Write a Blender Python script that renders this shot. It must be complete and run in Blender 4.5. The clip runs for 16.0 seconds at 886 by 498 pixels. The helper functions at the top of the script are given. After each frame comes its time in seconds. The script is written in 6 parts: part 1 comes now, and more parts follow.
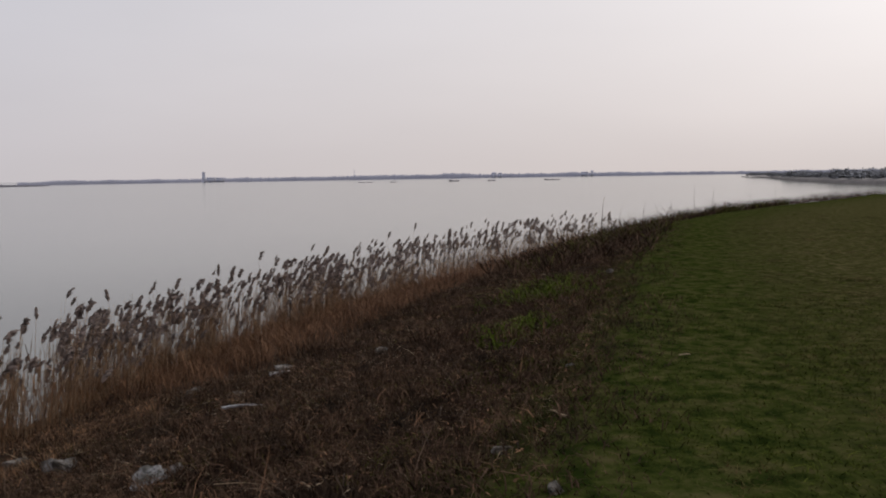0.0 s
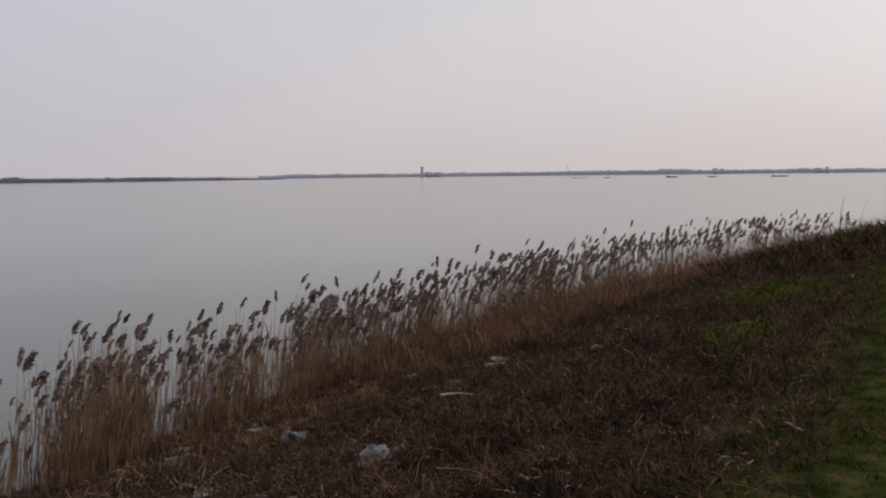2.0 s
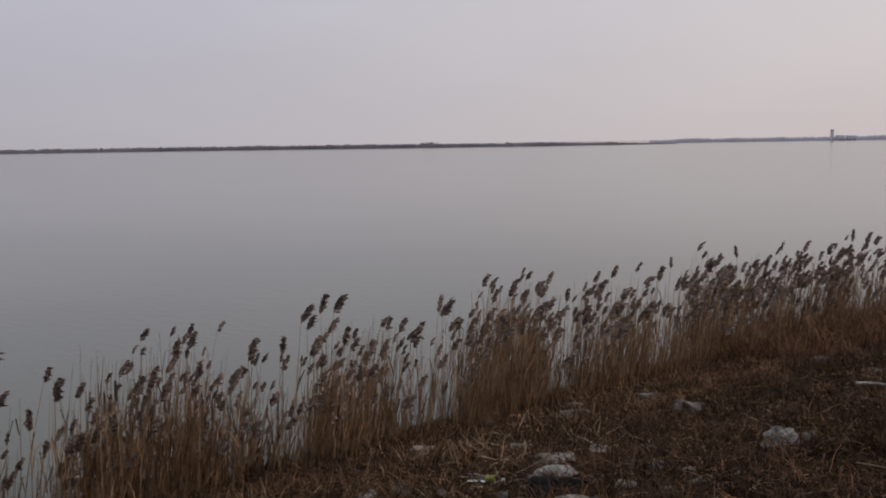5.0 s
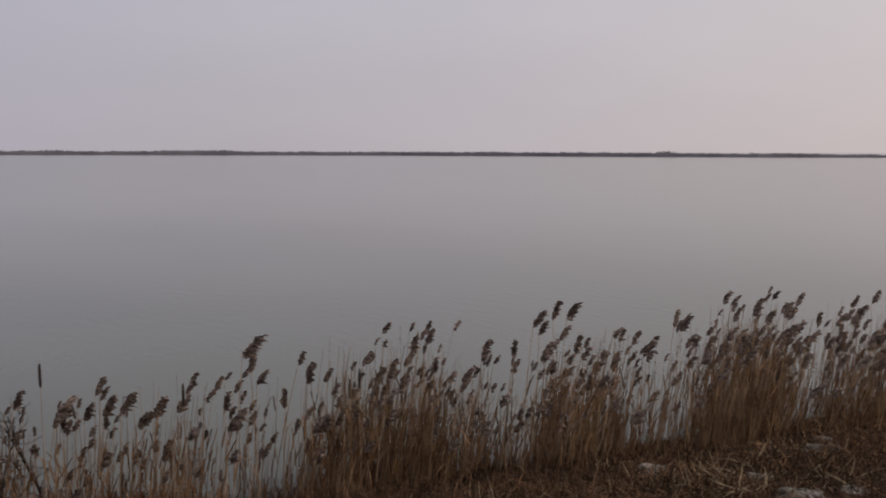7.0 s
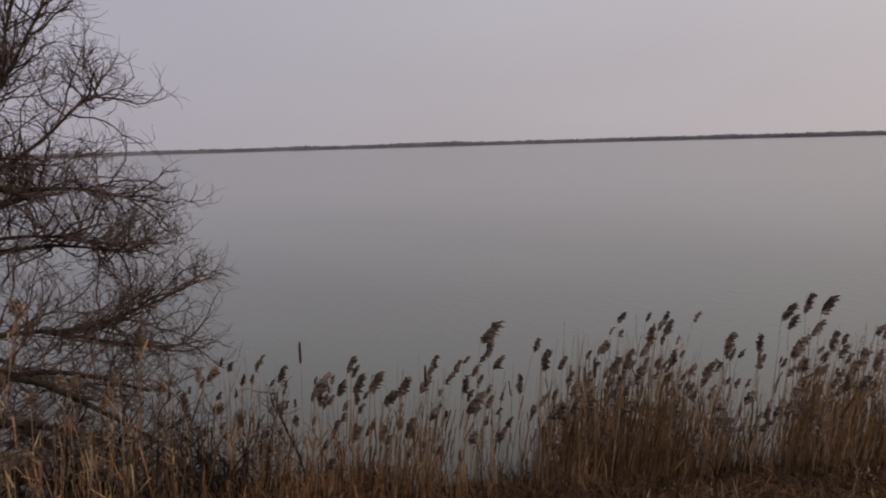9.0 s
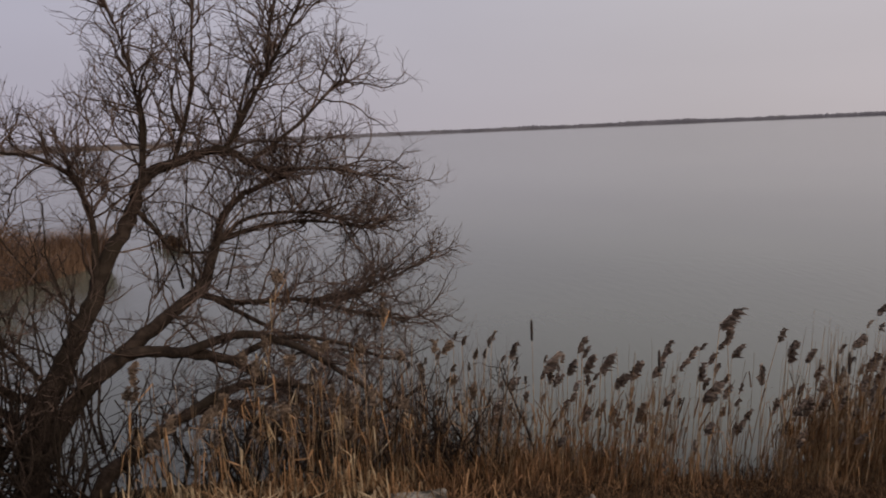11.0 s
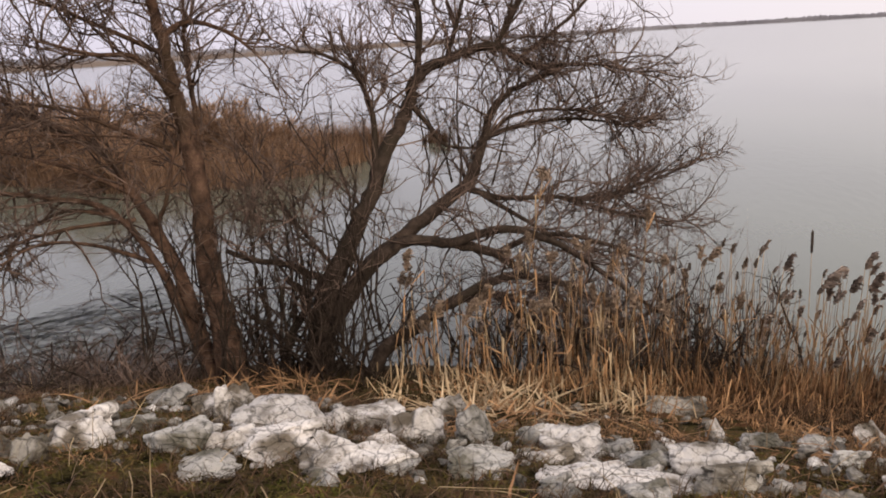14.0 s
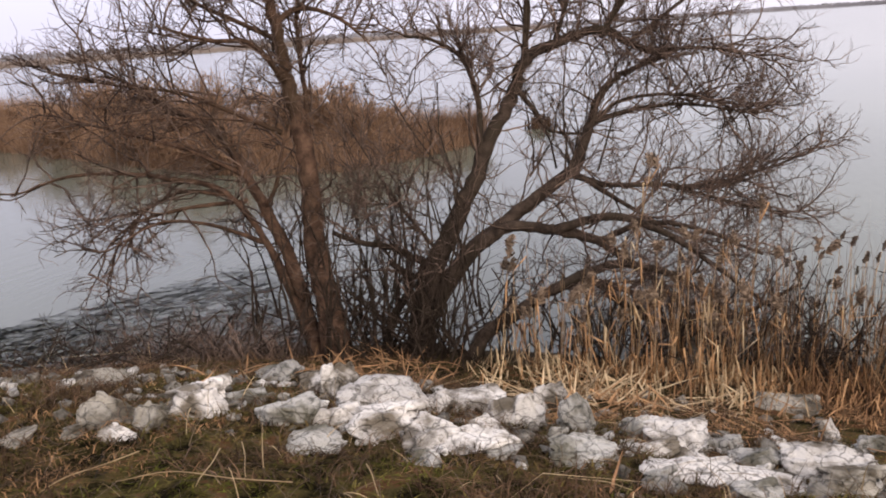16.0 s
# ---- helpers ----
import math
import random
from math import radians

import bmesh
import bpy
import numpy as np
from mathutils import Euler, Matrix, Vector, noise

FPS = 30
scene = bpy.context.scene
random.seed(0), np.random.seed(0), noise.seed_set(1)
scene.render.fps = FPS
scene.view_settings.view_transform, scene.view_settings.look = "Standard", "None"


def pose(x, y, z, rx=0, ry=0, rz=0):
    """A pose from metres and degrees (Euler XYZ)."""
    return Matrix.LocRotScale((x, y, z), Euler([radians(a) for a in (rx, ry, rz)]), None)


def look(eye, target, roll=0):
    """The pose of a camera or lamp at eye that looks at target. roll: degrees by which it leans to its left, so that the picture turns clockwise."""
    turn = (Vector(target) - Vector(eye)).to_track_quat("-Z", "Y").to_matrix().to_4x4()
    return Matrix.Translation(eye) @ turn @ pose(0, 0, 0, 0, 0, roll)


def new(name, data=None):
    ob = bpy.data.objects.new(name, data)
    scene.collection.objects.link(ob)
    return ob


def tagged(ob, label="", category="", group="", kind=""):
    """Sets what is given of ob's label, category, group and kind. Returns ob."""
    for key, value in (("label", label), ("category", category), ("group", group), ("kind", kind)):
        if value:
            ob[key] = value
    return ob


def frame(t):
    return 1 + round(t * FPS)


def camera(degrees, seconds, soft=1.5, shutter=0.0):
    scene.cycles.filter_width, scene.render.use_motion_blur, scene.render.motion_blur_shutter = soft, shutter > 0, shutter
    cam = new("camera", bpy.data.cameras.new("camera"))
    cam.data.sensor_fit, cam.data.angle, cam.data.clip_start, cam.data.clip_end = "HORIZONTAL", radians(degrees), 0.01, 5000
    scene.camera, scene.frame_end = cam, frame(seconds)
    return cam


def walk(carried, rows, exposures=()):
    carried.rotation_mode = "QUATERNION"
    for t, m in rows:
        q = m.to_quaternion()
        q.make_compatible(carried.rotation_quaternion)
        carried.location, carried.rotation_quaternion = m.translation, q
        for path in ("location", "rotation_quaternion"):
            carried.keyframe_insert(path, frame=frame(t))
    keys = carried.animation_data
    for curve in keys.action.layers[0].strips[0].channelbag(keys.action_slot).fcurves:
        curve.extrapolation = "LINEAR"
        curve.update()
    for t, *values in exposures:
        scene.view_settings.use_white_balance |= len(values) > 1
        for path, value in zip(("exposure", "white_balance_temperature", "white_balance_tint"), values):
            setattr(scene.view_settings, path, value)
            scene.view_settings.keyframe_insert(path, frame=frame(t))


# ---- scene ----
cam = camera(56.0, 16.0, soft=1.85, shutter=0.25)
EYE, ARM = 3.6, 0.32  # eye above the water; the arm's length round which the camera swings
# seconds, yaw, pitch, roll
TURNS = [
    (0.0, 0.00, -5.07, 0.90), (0.5, 3.53, -4.53, 1.02), (1.0, 6.76, -4.85, 0.73), (1.5, 10.33, -5.16, 0.72), (2.0, 14.53, -5.20, 0.63),
    (2.5, 18.90, -5.55, 0.88), (3.0, 23.83, -6.47, 0.87), (3.5, 28.91, -7.33, 0.57), (4.0, 33.90, -7.29, 0.33),
    (6.5, 51.28, -6.91, 0.71), (7.0, 56.62, -6.66, -0.09), (7.5, 60.51, -6.87, 0.90), (8.0, 63.92, -6.92, 0.91), (8.5, 67.47, -6.96, 1.56),
    (9.0, 72.02, -7.27, 1.66), (11.5, 90.70, -8.86, 2.68), (12.0, 93.82, -10.22, 2.84), (12.5, 96.41, -12.16, 3.06), (13.0, 99.33, -13.50, 3.29),
    (13.5, 103.58, -13.64, 3.91), (14.0, 104.92, -14.15, 3.34), (14.5, 105.65, -14.25, 3.08), (15.0, 107.25, -14.44, 3.39),
    (15.5, 109.39, -14.68, 3.61), (16.0, 111.84, -14.72, 3.78),
]
walk(cam, [(t, pose(-ARM * math.sin(radians(yaw)), ARM * math.cos(radians(yaw)), EYE, 90 + pitch, roll, yaw)) for t, yaw, pitch, roll in TURNS],
     [(0.0, 0.02, 6500, 10), (4.0, -0.05, 6600, 11), (7.0, -0.07, 6950, 14), (9.0, -0.14, 7080, 14), (11.5, 0.12, 7200, 13), (12.5, 0.54, 7350, 12), (13.5, 0.9, 7560, 12), (14.2, 1.08, 7400, 12), (15.0, 1.16, 7150, 12), (16.0, 1.28, 7050, 12)])

# ---- overcast daylight, brighter and warmer where the low sun stands behind the cloud ----
SUN_AZ, SUN_EL = -38.0, 28.0  # degrees left of straight ahead, and up


def heading(az, el=0.0):
    a, e = radians(az), radians(el)
    return Vector((-math.sin(a) * math.cos(e), math.cos(a) * math.cos(e), math.sin(e)))


world = bpy.data.worlds.new("overcast")
scene.world = world
world.use_nodes = True
wn, wl = world.node_tree.nodes, world.node_tree.links
sky = wn.new("ShaderNodeTexSky")
sky.sky_type, sky.sun_disc, sky.sun_elevation, sky.sun_rotation = "NISHITA", False, radians(SUN_EL), radians(-SUN_AZ)
sky.dust_density, sky.air_density = 6.0, 1.5
grey = wn.new("ShaderNodeHueSaturation")
grey.inputs["Saturation"].default_value, grey.inputs["Value"].default_value = 0.15, 0.055
wl.new(sky.outputs[0], grey.inputs["Color"])
coord = wn.new("ShaderNodeTexCoord")
dot = wn.new("ShaderNodeVectorMath")
dot.operation, dot.inputs[1].default_value = "DOT_PRODUCT", heading(SUN_AZ, 12.0)
wl.new(coord.outputs["Generated"], dot.inputs[0])
cloud = wn.new("ShaderNodeValToRGB")
cloud.color_ramp.elements[0].position, cloud.color_ramp.elements[0].color = 0.0, (0.41, 0.43, 0.575, 1)
cloud.color_ramp.elements[1].position, cloud.color_ramp.elements[1].color = 1.0, (0.76, 0.703, 0.696, 1)
cloud.color_ramp.elements.new(0.35).color = (0.505, 0.515, 0.595, 1)
cloud.color_ramp.elements.new(0.47).color = (0.55, 0.553, 0.63, 1)
cloud.color_ramp.elements.new(0.62).color = (0.613, 0.603, 0.656, 1)
half = wn.new("ShaderNodeMath")
half.operation, half.inputs[1].default_value, half.inputs[2].default_value = "MULTIPLY_ADD", 0.5, 0.5
wl.new(dot.outputs["Value"], half.inputs[0]), wl.new(half.outputs[0], cloud.inputs[0])
streak = wn.new("ShaderNodeTexNoise")
streak.inputs["Scale"].default_value, streak.inputs["Detail"].default_value = 2.2, 4.0
flat = wn.new("ShaderNodeMapping")
flat.inputs["Scale"].default_value = (1, 1, 4)
wl.new(coord.outputs["Generated"], flat.inputs[0]), wl.new(flat.outputs[0], streak.inputs["Vector"])
lift = wn.new("ShaderNodeMapRange")
lift.inputs["To Min"].default_value, lift.inputs["To Max"].default_value = 0.93, 1.07
wl.new(streak.outputs[0], lift.inputs[0])
veil = wn.new("ShaderNodeMix")
veil.data_type, veil.blend_type, veil.inputs[0].default_value = "RGBA", "MULTIPLY", 1.0
rise, tall_sky = wn.new("ShaderNodeSeparateXYZ"), wn.new("ShaderNodeValToRGB")
wl.new(coord.outputs["Generated"], rise.inputs[0]), wl.new(rise.outputs["Z"], tall_sky.inputs[0])
tall_sky.color_ramp.elements[0].position, tall_sky.color_ramp.elements[0].color = 0.0, (1.01, 0.978, 0.95, 1)
tall_sky.color_ramp.elements[1].position, tall_sky.color_ramp.elements[1].color = 0.28, (1.06, 1.105, 1.15, 1)
layered = wn.new("ShaderNodeMix")
layered.data_type, layered.blend_type, layered.inputs[0].default_value = "RGBA", "MULTIPLY", 1.0
wl.new(cloud.outputs[0], layered.inputs[6]), wl.new(tall_sky.outputs[0], layered.inputs[7])
wl.new(layered.outputs[2], veil.inputs[6]), wl.new(lift.outputs[0], veil.inputs[7])
both = wn.new("ShaderNodeMix")
both.data_type, both.inputs[0].default_value = "RGBA", 0.85
wl.new(grey.outputs[0], both.inputs[6]), wl.new(veil.outputs[2], both.inputs[7])
wl.new(both.outputs[2], wn["Background"].inputs[0])
wn["Background"].inputs[1].default_value = 1.0
sun = new("sun", bpy.data.lights.new("sun", "SUN"))
sun.data.energy, sun.data.angle, sun.data.color = 0.6, radians(25), (1.0, 0.94, 0.88)
sun.matrix_world = look(heading(SUN_AZ, SUN_EL) * 50, (0, 0, 0))


# ---- materials ----
def mat(name, dark, light, scale=6.0, rough=0.85, spread=0.0, per="island", bump=0.0, fine=40.0, stain=None, metal=0.0, spec=0.3, fixed=False):
    """A rough surface: two colours by noise, stains at a larger scale, brightness varied by island or by object, and fine relief."""
    m = bpy.data.materials.new(name)
    m.use_nodes = True
    n, l = m.node_tree.nodes, m.node_tree.links
    b = n["Principled BSDF"]
    b.inputs["Roughness"].default_value, b.inputs["Metallic"].default_value, b.inputs["Specular IOR Level"].default_value = rough, metal, spec
    pos = n.new("ShaderNodeNewGeometry")
    own = per == "object" and not fixed
    if own:
        pos = n.new("ShaderNodeTexCoord")
    where = pos.outputs["Object" if own else "Position"]
    tex = n.new("ShaderNodeTexNoise")
    tex.inputs["Scale"].default_value, tex.inputs["Detail"].default_value, tex.inputs["Roughness"].default_value = scale, 6.0, 0.65
    l.new(where, tex.inputs["Vector"])
    ramp = n.new("ShaderNodeValToRGB")
    ramp.color_ramp.elements[0].position, ramp.color_ramp.elements[0].color = 0.36, (*dark, 1)
    ramp.color_ramp.elements[1].position, ramp.color_ramp.elements[1].color = 0.66, (*light, 1)
    l.new(tex.outputs[0], ramp.inputs[0])
    out = ramp.outputs[0]
    if stain:
        big = n.new("ShaderNodeTexNoise")
        big.inputs["Scale"].default_value, big.inputs["Detail"].default_value = scale * 0.23, 5.0
        l.new(where, big.inputs["Vector"])
        edge = n.new("ShaderNodeMapRange")
        edge.inputs["From Min"].default_value, edge.inputs["From Max"].default_value = 0.5, 0.68
        l.new(big.outputs[0], edge.inputs[0])
        mix = n.new("ShaderNodeMix")
        mix.data_type, mix.inputs[7].default_value = "RGBA", (*stain, 1)
        l.new(edge.outputs[0], mix.inputs[0]), l.new(out, mix.inputs[6])
        out = mix.outputs[2]
    if spread:
        rnd = n.new("ShaderNodeObjectInfo" if per == "object" else "ShaderNodeNewGeometry")
        val = n.new("ShaderNodeMapRange")
        val.inputs["To Min"].default_value, val.inputs["To Max"].default_value = 1 - spread, 1 + spread
        l.new(rnd.outputs["Random" if per == "object" else "Random Per Island"], val.inputs[0])
        mul = n.new("ShaderNodeMix")
        mul.data_type, mul.blend_type, mul.inputs[0].default_value = "RGBA", "MULTIPLY", 1.0
        l.new(out, mul.inputs[6]), l.new(val.outputs[0], mul.inputs[7])
        out = mul.outputs[2]
    l.new(out, b.inputs["Base Color"])
    if bump:
        small = n.new("ShaderNodeTexNoise")
        small.inputs["Scale"].default_value, small.inputs["Detail"].default_value = fine, 7.0
        l.new(where, small.inputs["Vector"])
        rel = n.new("ShaderNodeBump")
        rel.inputs["Strength"].default_value, rel.inputs["Distance"].default_value = bump, 0.02
        l.new(small.outputs[0], rel.inputs["Height"]), l.new(rel.outputs[0], b.inputs["Normal"])
    return m


def stone_mat(name, dark, light, dirt):
    """Broken limestone: pale faces, grey weathering, dark crooked cracks and brown dirt."""
    m = mat(name, dark, light, 17.0, 0.92, 0.2, "object", 0.7, 30.0, dirt, fixed=True)
    n, l = m.node_tree.nodes, m.node_tree.links
    b, where = n["Principled BSDF"], n["Geometry"].outputs["Position"]
    crook = n.new("ShaderNodeTexNoise")
    crook.inputs["Scale"].default_value, crook.inputs["Detail"].default_value = 7.0, 5.0
    l.new(where, crook.inputs["Vector"])
    bent = n.new("ShaderNodeMix")
    bent.data_type, bent.inputs[0].default_value = "VECTOR", 0.12
    l.new(where, bent.inputs[4]), l.new(crook.outputs["Color"], bent.inputs[5])
    n["Map Range"].inputs["From Min"].default_value, n["Map Range"].inputs["From Max"].default_value = 0.46, 0.6
    ramp = n["Color Ramp"].color_ramp
    ramp.elements[0].position, ramp.elements[1].position = 0.30, 0.45
    cell = n.new("ShaderNodeTexVoronoi")
    cell.feature, cell.inputs["Scale"].default_value = "DISTANCE_TO_EDGE", 7.0
    l.new(bent.outputs[1], cell.inputs["Vector"])
    gap = n.new("ShaderNodeMapRange")
    gap.inputs["From Min"].default_value, gap.inputs["From Max"].default_value, gap.inputs["To Min"].default_value = 0.0, 0.035, 0.12
    l.new(cell.outputs["Distance"], gap.inputs[0])
    cut = n.new("ShaderNodeMix")
    cut.data_type, cut.blend_type, cut.inputs[0].default_value = "RGBA", "MULTIPLY", 0.8
    l.new(b.inputs["Base Color"].links[0].from_socket, cut.inputs[6]), l.new(gap.outputs[0], cut.inputs[7]), l.new(cut.outputs[2], b.inputs["Base Color"])
    pit = n.new("ShaderNodeTexNoise")
    pit.inputs["Scale"].default_value, pit.inputs["Detail"].default_value, pit.inputs["Roughness"].default_value = 26.0, 8.0, 0.75
    l.new(where, pit.inputs["Vector"])
    hole = n.new("ShaderNodeMapRange")
    hole.inputs["From Min"].default_value, hole.inputs["From Max"].default_value, hole.inputs["To Min"].default_value = 0.36, 0.47, 0.35
    l.new(pit.outputs[0], hole.inputs[0])
    worn = n.new("ShaderNodeMix")
    worn.data_type, worn.blend_type, worn.inputs[0].default_value = "RGBA", "MULTIPLY", 0.8
    l.new(cut.outputs[2], worn.inputs[6]), l.new(hole.outputs[0], worn.inputs[7]), l.new(worn.outputs[2], b.inputs["Base Color"])
    return m


STEM = mat("reed_stem", (0.19, 0.110, 0.060), (0.52, 0.355, 0.21), 3.0, 0.7, 0.45, spec=0.15)
LEAF = mat("reed_leaf", (0.125, 0.064, 0.032), (0.35, 0.196, 0.100), 4.0, 0.75, 0.5, spec=0.1)
PALE_LEAF = mat("pale_reed_leaf", (0.24, 0.145, 0.07), (0.56, 0.42, 0.26), 4.0, 0.65, 0.3)
PLUME = mat("reed_plume", (0.145, 0.112, 0.094), (0.39, 0.295, 0.235), 8.0, 0.95, 0.55, spec=0.05)
CATTAIL = mat("cattail_spike", (0.03, 0.022, 0.018), (0.06, 0.04, 0.03), 20.0, 0.95)
BARK = mat("willow_bark", (0.022, 0.016, 0.013), (0.082, 0.058, 0.045), 9.0, 0.95, 0.0, "island", 1.0, 55.0, (0.045, 0.034, 0.025), spec=0.05)
RED_BARK = mat("reddish_willow_bark", (0.038, 0.023, 0.017), (0.145, 0.085, 0.058), 8.0, 0.95, 0.0, "island", 1.0, 45.0, (0.07, 0.045, 0.03), spec=0.05)
WILLOW_TWIG = mat("dark_willow_twig", (0.046, 0.032, 0.027), (0.19, 0.13, 0.103), 5.0, 0.9, 0.4, spec=0.05)
TAN_PLUME = mat("tan_reed_plume", (0.13, 0.09, 0.064), (0.27, 0.19, 0.135), 8.0, 0.95, 0.35)
TWIG = mat("willow_twig", (0.065, 0.042, 0.033), (0.19, 0.125, 0.095), 5.0, 0.9, 0.35)
STONE = stone_mat("limestone", (0.13, 0.11, 0.095), (0.57, 0.53, 0.50), (0.125, 0.103, 0.080))
GREY_STONE = stone_mat("weathered_stone", (0.09, 0.085, 0.076), (0.35, 0.33, 0.305), (0.10, 0.09, 0.068))
DARK_STONE = mat("dark_stone", (0.010, 0.010, 0.011), (0.026, 0.025, 0.025), 3.0, 1.0, 0.1, "object", 0.8, 9.0, spec=0.03)
DEAD_STEM = mat("dead_stem", (0.03, 0.018, 0.011), (0.115, 0.073, 0.042), 4.0, 0.9, 0.5)
DEAD = mat("dead_herbs", (0.020, 0.012, 0.0075), (0.142, 0.083, 0.049), 5.0, 0.95, 0.6, spec=0.05, stain=(0.026, 0.018, 0.011))
FOOT_LEAF = mat("dark_reed_leaf", (0.090, 0.045, 0.024), (0.31, 0.164, 0.084), 4.0, 0.85, 0.5, spec=0.1)
SHEATH = mat("reed_sheath", (0.178, 0.090, 0.042), (0.47, 0.268, 0.137), 2.5, 0.85, 0.5, spec=0.1)
STRAW = mat("straw", (0.20, 0.13, 0.07), (0.42, 0.31, 0.18), 2.0, 0.8, 0.4)
GREEN = mat("fresh_herbs", (0.035, 0.058, 0.004), (0.115, 0.15, 0.014), 1.5, 0.85, 0.4, spec=0.02)
LAWN = mat("lawn_blades", (0.026, 0.039, 0.006), (0.092, 0.100, 0.018), 5.0, 0.9, 0.6, spec=0.0, stain=(0.088, 0.070, 0.028))
MOSS = mat("mossy_growth", (0.026, 0.022, 0.008), (0.125, 0.098, 0.03), 5.0, 0.95, 0.6, stain=(0.12, 0.066, 0.032), spec=0.02)
MOSS_GREEN = mat("green_moss", (0.030, 0.033, 0.007), (0.115, 0.112, 0.024), 7.0, 0.95, 0.5, spec=0.0)
WRACK = mat("floating_reed_litter", (0.055, 0.047, 0.04), (0.24, 0.205, 0.17), 3.0, 0.8, 0.4)
FAR_REED = mat("far_reeds", (0.14, 0.082, 0.053), (0.29, 0.178, 0.115), 0.6, 0.95, 0.3, spec=0.05)
# Far bushes and bank: brown-grey, with the haze of distance mixed into the colour.
FAR_BUSH = mat("hazed_bushes", (0.12, 0.112, 0.123), (0.185, 0.172, 0.183), 0.02, 1.0, 0.25)
FAR_BANK = mat("hazed_reed_bank", (0.125, 0.098, 0.088), (0.175, 0.138, 0.118), 0.05, 1.0, 0.2)
# Pale blue-grey because air haze is put into the shore's base colour.
HAZE_SHORE = mat("hazed_shore", (0.32, 0.31, 0.35), (0.41, 0.395, 0.435), 0.01, 1.0, 0.1)
# Headland reeds and trees, and far-shore crowns: base colours lightened to stand for haze.
HEADLAND_REED = mat("hazed_headland_reeds", (0.17, 0.15, 0.135), (0.23, 0.205, 0.185), 0.2, 1.0, 0.2)
HEADLAND = mat("hazed_trees", (0.26, 0.26, 0.255), (0.37, 0.36, 0.345), 0.2, 1.0, 0.3)
# Masonry this light carries the haze in its colour; there is no volume.
HAZE_STONE = mat("hazed_masonry", (0.58, 0.56, 0.60), (0.65, 0.63, 0.67), 0.05, 1.0)
WHITE = mat("bleached_wood", (0.22, 0.20, 0.18), (0.62, 0.60, 0.56), 14.0, 0.8, 0.1, "object", 0.3)
# Boat wood paled in its base colour for the haze over the lagoon.
BOATWOOD = mat("hazy_boat_wood", (0.17, 0.155, 0.16), (0.26, 0.24, 0.245), 2.0, 0.9)
DIRTY_STONE = stone_mat("dirty_stone", (0.075, 0.065, 0.053), (0.29, 0.26, 0.22), (0.07, 0.056, 0.04))
PALE_RUBBLE = mat("pale_rubble", (0.16, 0.145, 0.13), (0.62, 0.59, 0.56), 16.0, 0.92, 0.3, "island", 0.8, 60.0)
GREY_RUBBLE = mat("grey_rubble", (0.06, 0.053, 0.044), (0.24, 0.215, 0.185), 16.0, 0.92, 0.35, "island", 0.8, 60.0)
POSTWOOD = mat("wet_dark_wood", (0.02, 0.02, 0.024), (0.06, 0.055, 0.055), 9.0, 0.7, 0.0, "island", 0.5)
LABEL = mat("yellow_green_label", (0.16, 0.18, 0.03), (0.30, 0.32, 0.06), 9.0, 0.5)
CAP = mat("white_plastic_cap", (0.78, 0.78, 0.76), (0.85, 0.85, 0.82), 9.0, 0.35)
BOTTLE = bpy.data.materials.new("clear_plastic")
BOTTLE.use_nodes = True
for key, value in (("Base Color", (0.85, 0.9, 0.88, 1)), ("Transmission Weight", 1.0), ("Roughness", 0.08), ("IOR", 1.4)):
    BOTTLE.node_tree.nodes["Principled BSDF"].inputs[key].default_value = value


def water_material():
    m = bpy.data.materials.new("lagoon_water")
    m.use_nodes = True
    n, l = m.node_tree.nodes, m.node_tree.links
    b = n["Principled BSDF"]
    b.inputs["Roughness"].default_value, b.inputs["IOR"].default_value = 0.12, 1.33
    geo = n.new("ShaderNodeNewGeometry")
    silt = n.new("ShaderNodeTexNoise")
    silt.inputs["Scale"].default_value = 0.07
    l.new(geo.outputs["Position"], silt.inputs["Vector"])
    ramp = n.new("ShaderNodeValToRGB")
    ramp.color_ramp.elements[0].position, ramp.color_ramp.elements[0].color = 0.35, (0.092, 0.097, 0.074, 1)
    ramp.color_ramp.elements[1].position, ramp.color_ramp.elements[1].color = 0.65, (0.124, 0.129, 0.099, 1)
    l.new(silt.outputs[0], ramp.inputs[0]), l.new(ramp.outputs[0], b.inputs["Base Color"])
    turn = n.new("ShaderNodeMapping")
    turn.inputs["Rotation"].default_value, turn.inputs["Scale"].default_value = (0, 0, radians(25)), (1.2, 4.5, 1)
    l.new(geo.outputs["Position"], turn.inputs[0])
    wave = n.new("ShaderNodeTexNoise")
    wave.inputs["Scale"].default_value, wave.inputs["Detail"].default_value = 1.3, 4.0
    l.new(turn.outputs[0], wave.inputs["Vector"])
    rel = n.new("ShaderNodeBump")
    rel.inputs["Strength"].default_value, rel.inputs["Distance"].default_value = 0.13, 0.05
    l.new(wave.outputs[0], rel.inputs["Height"]), l.new(rel.outputs[0], b.inputs["Normal"])
    return m


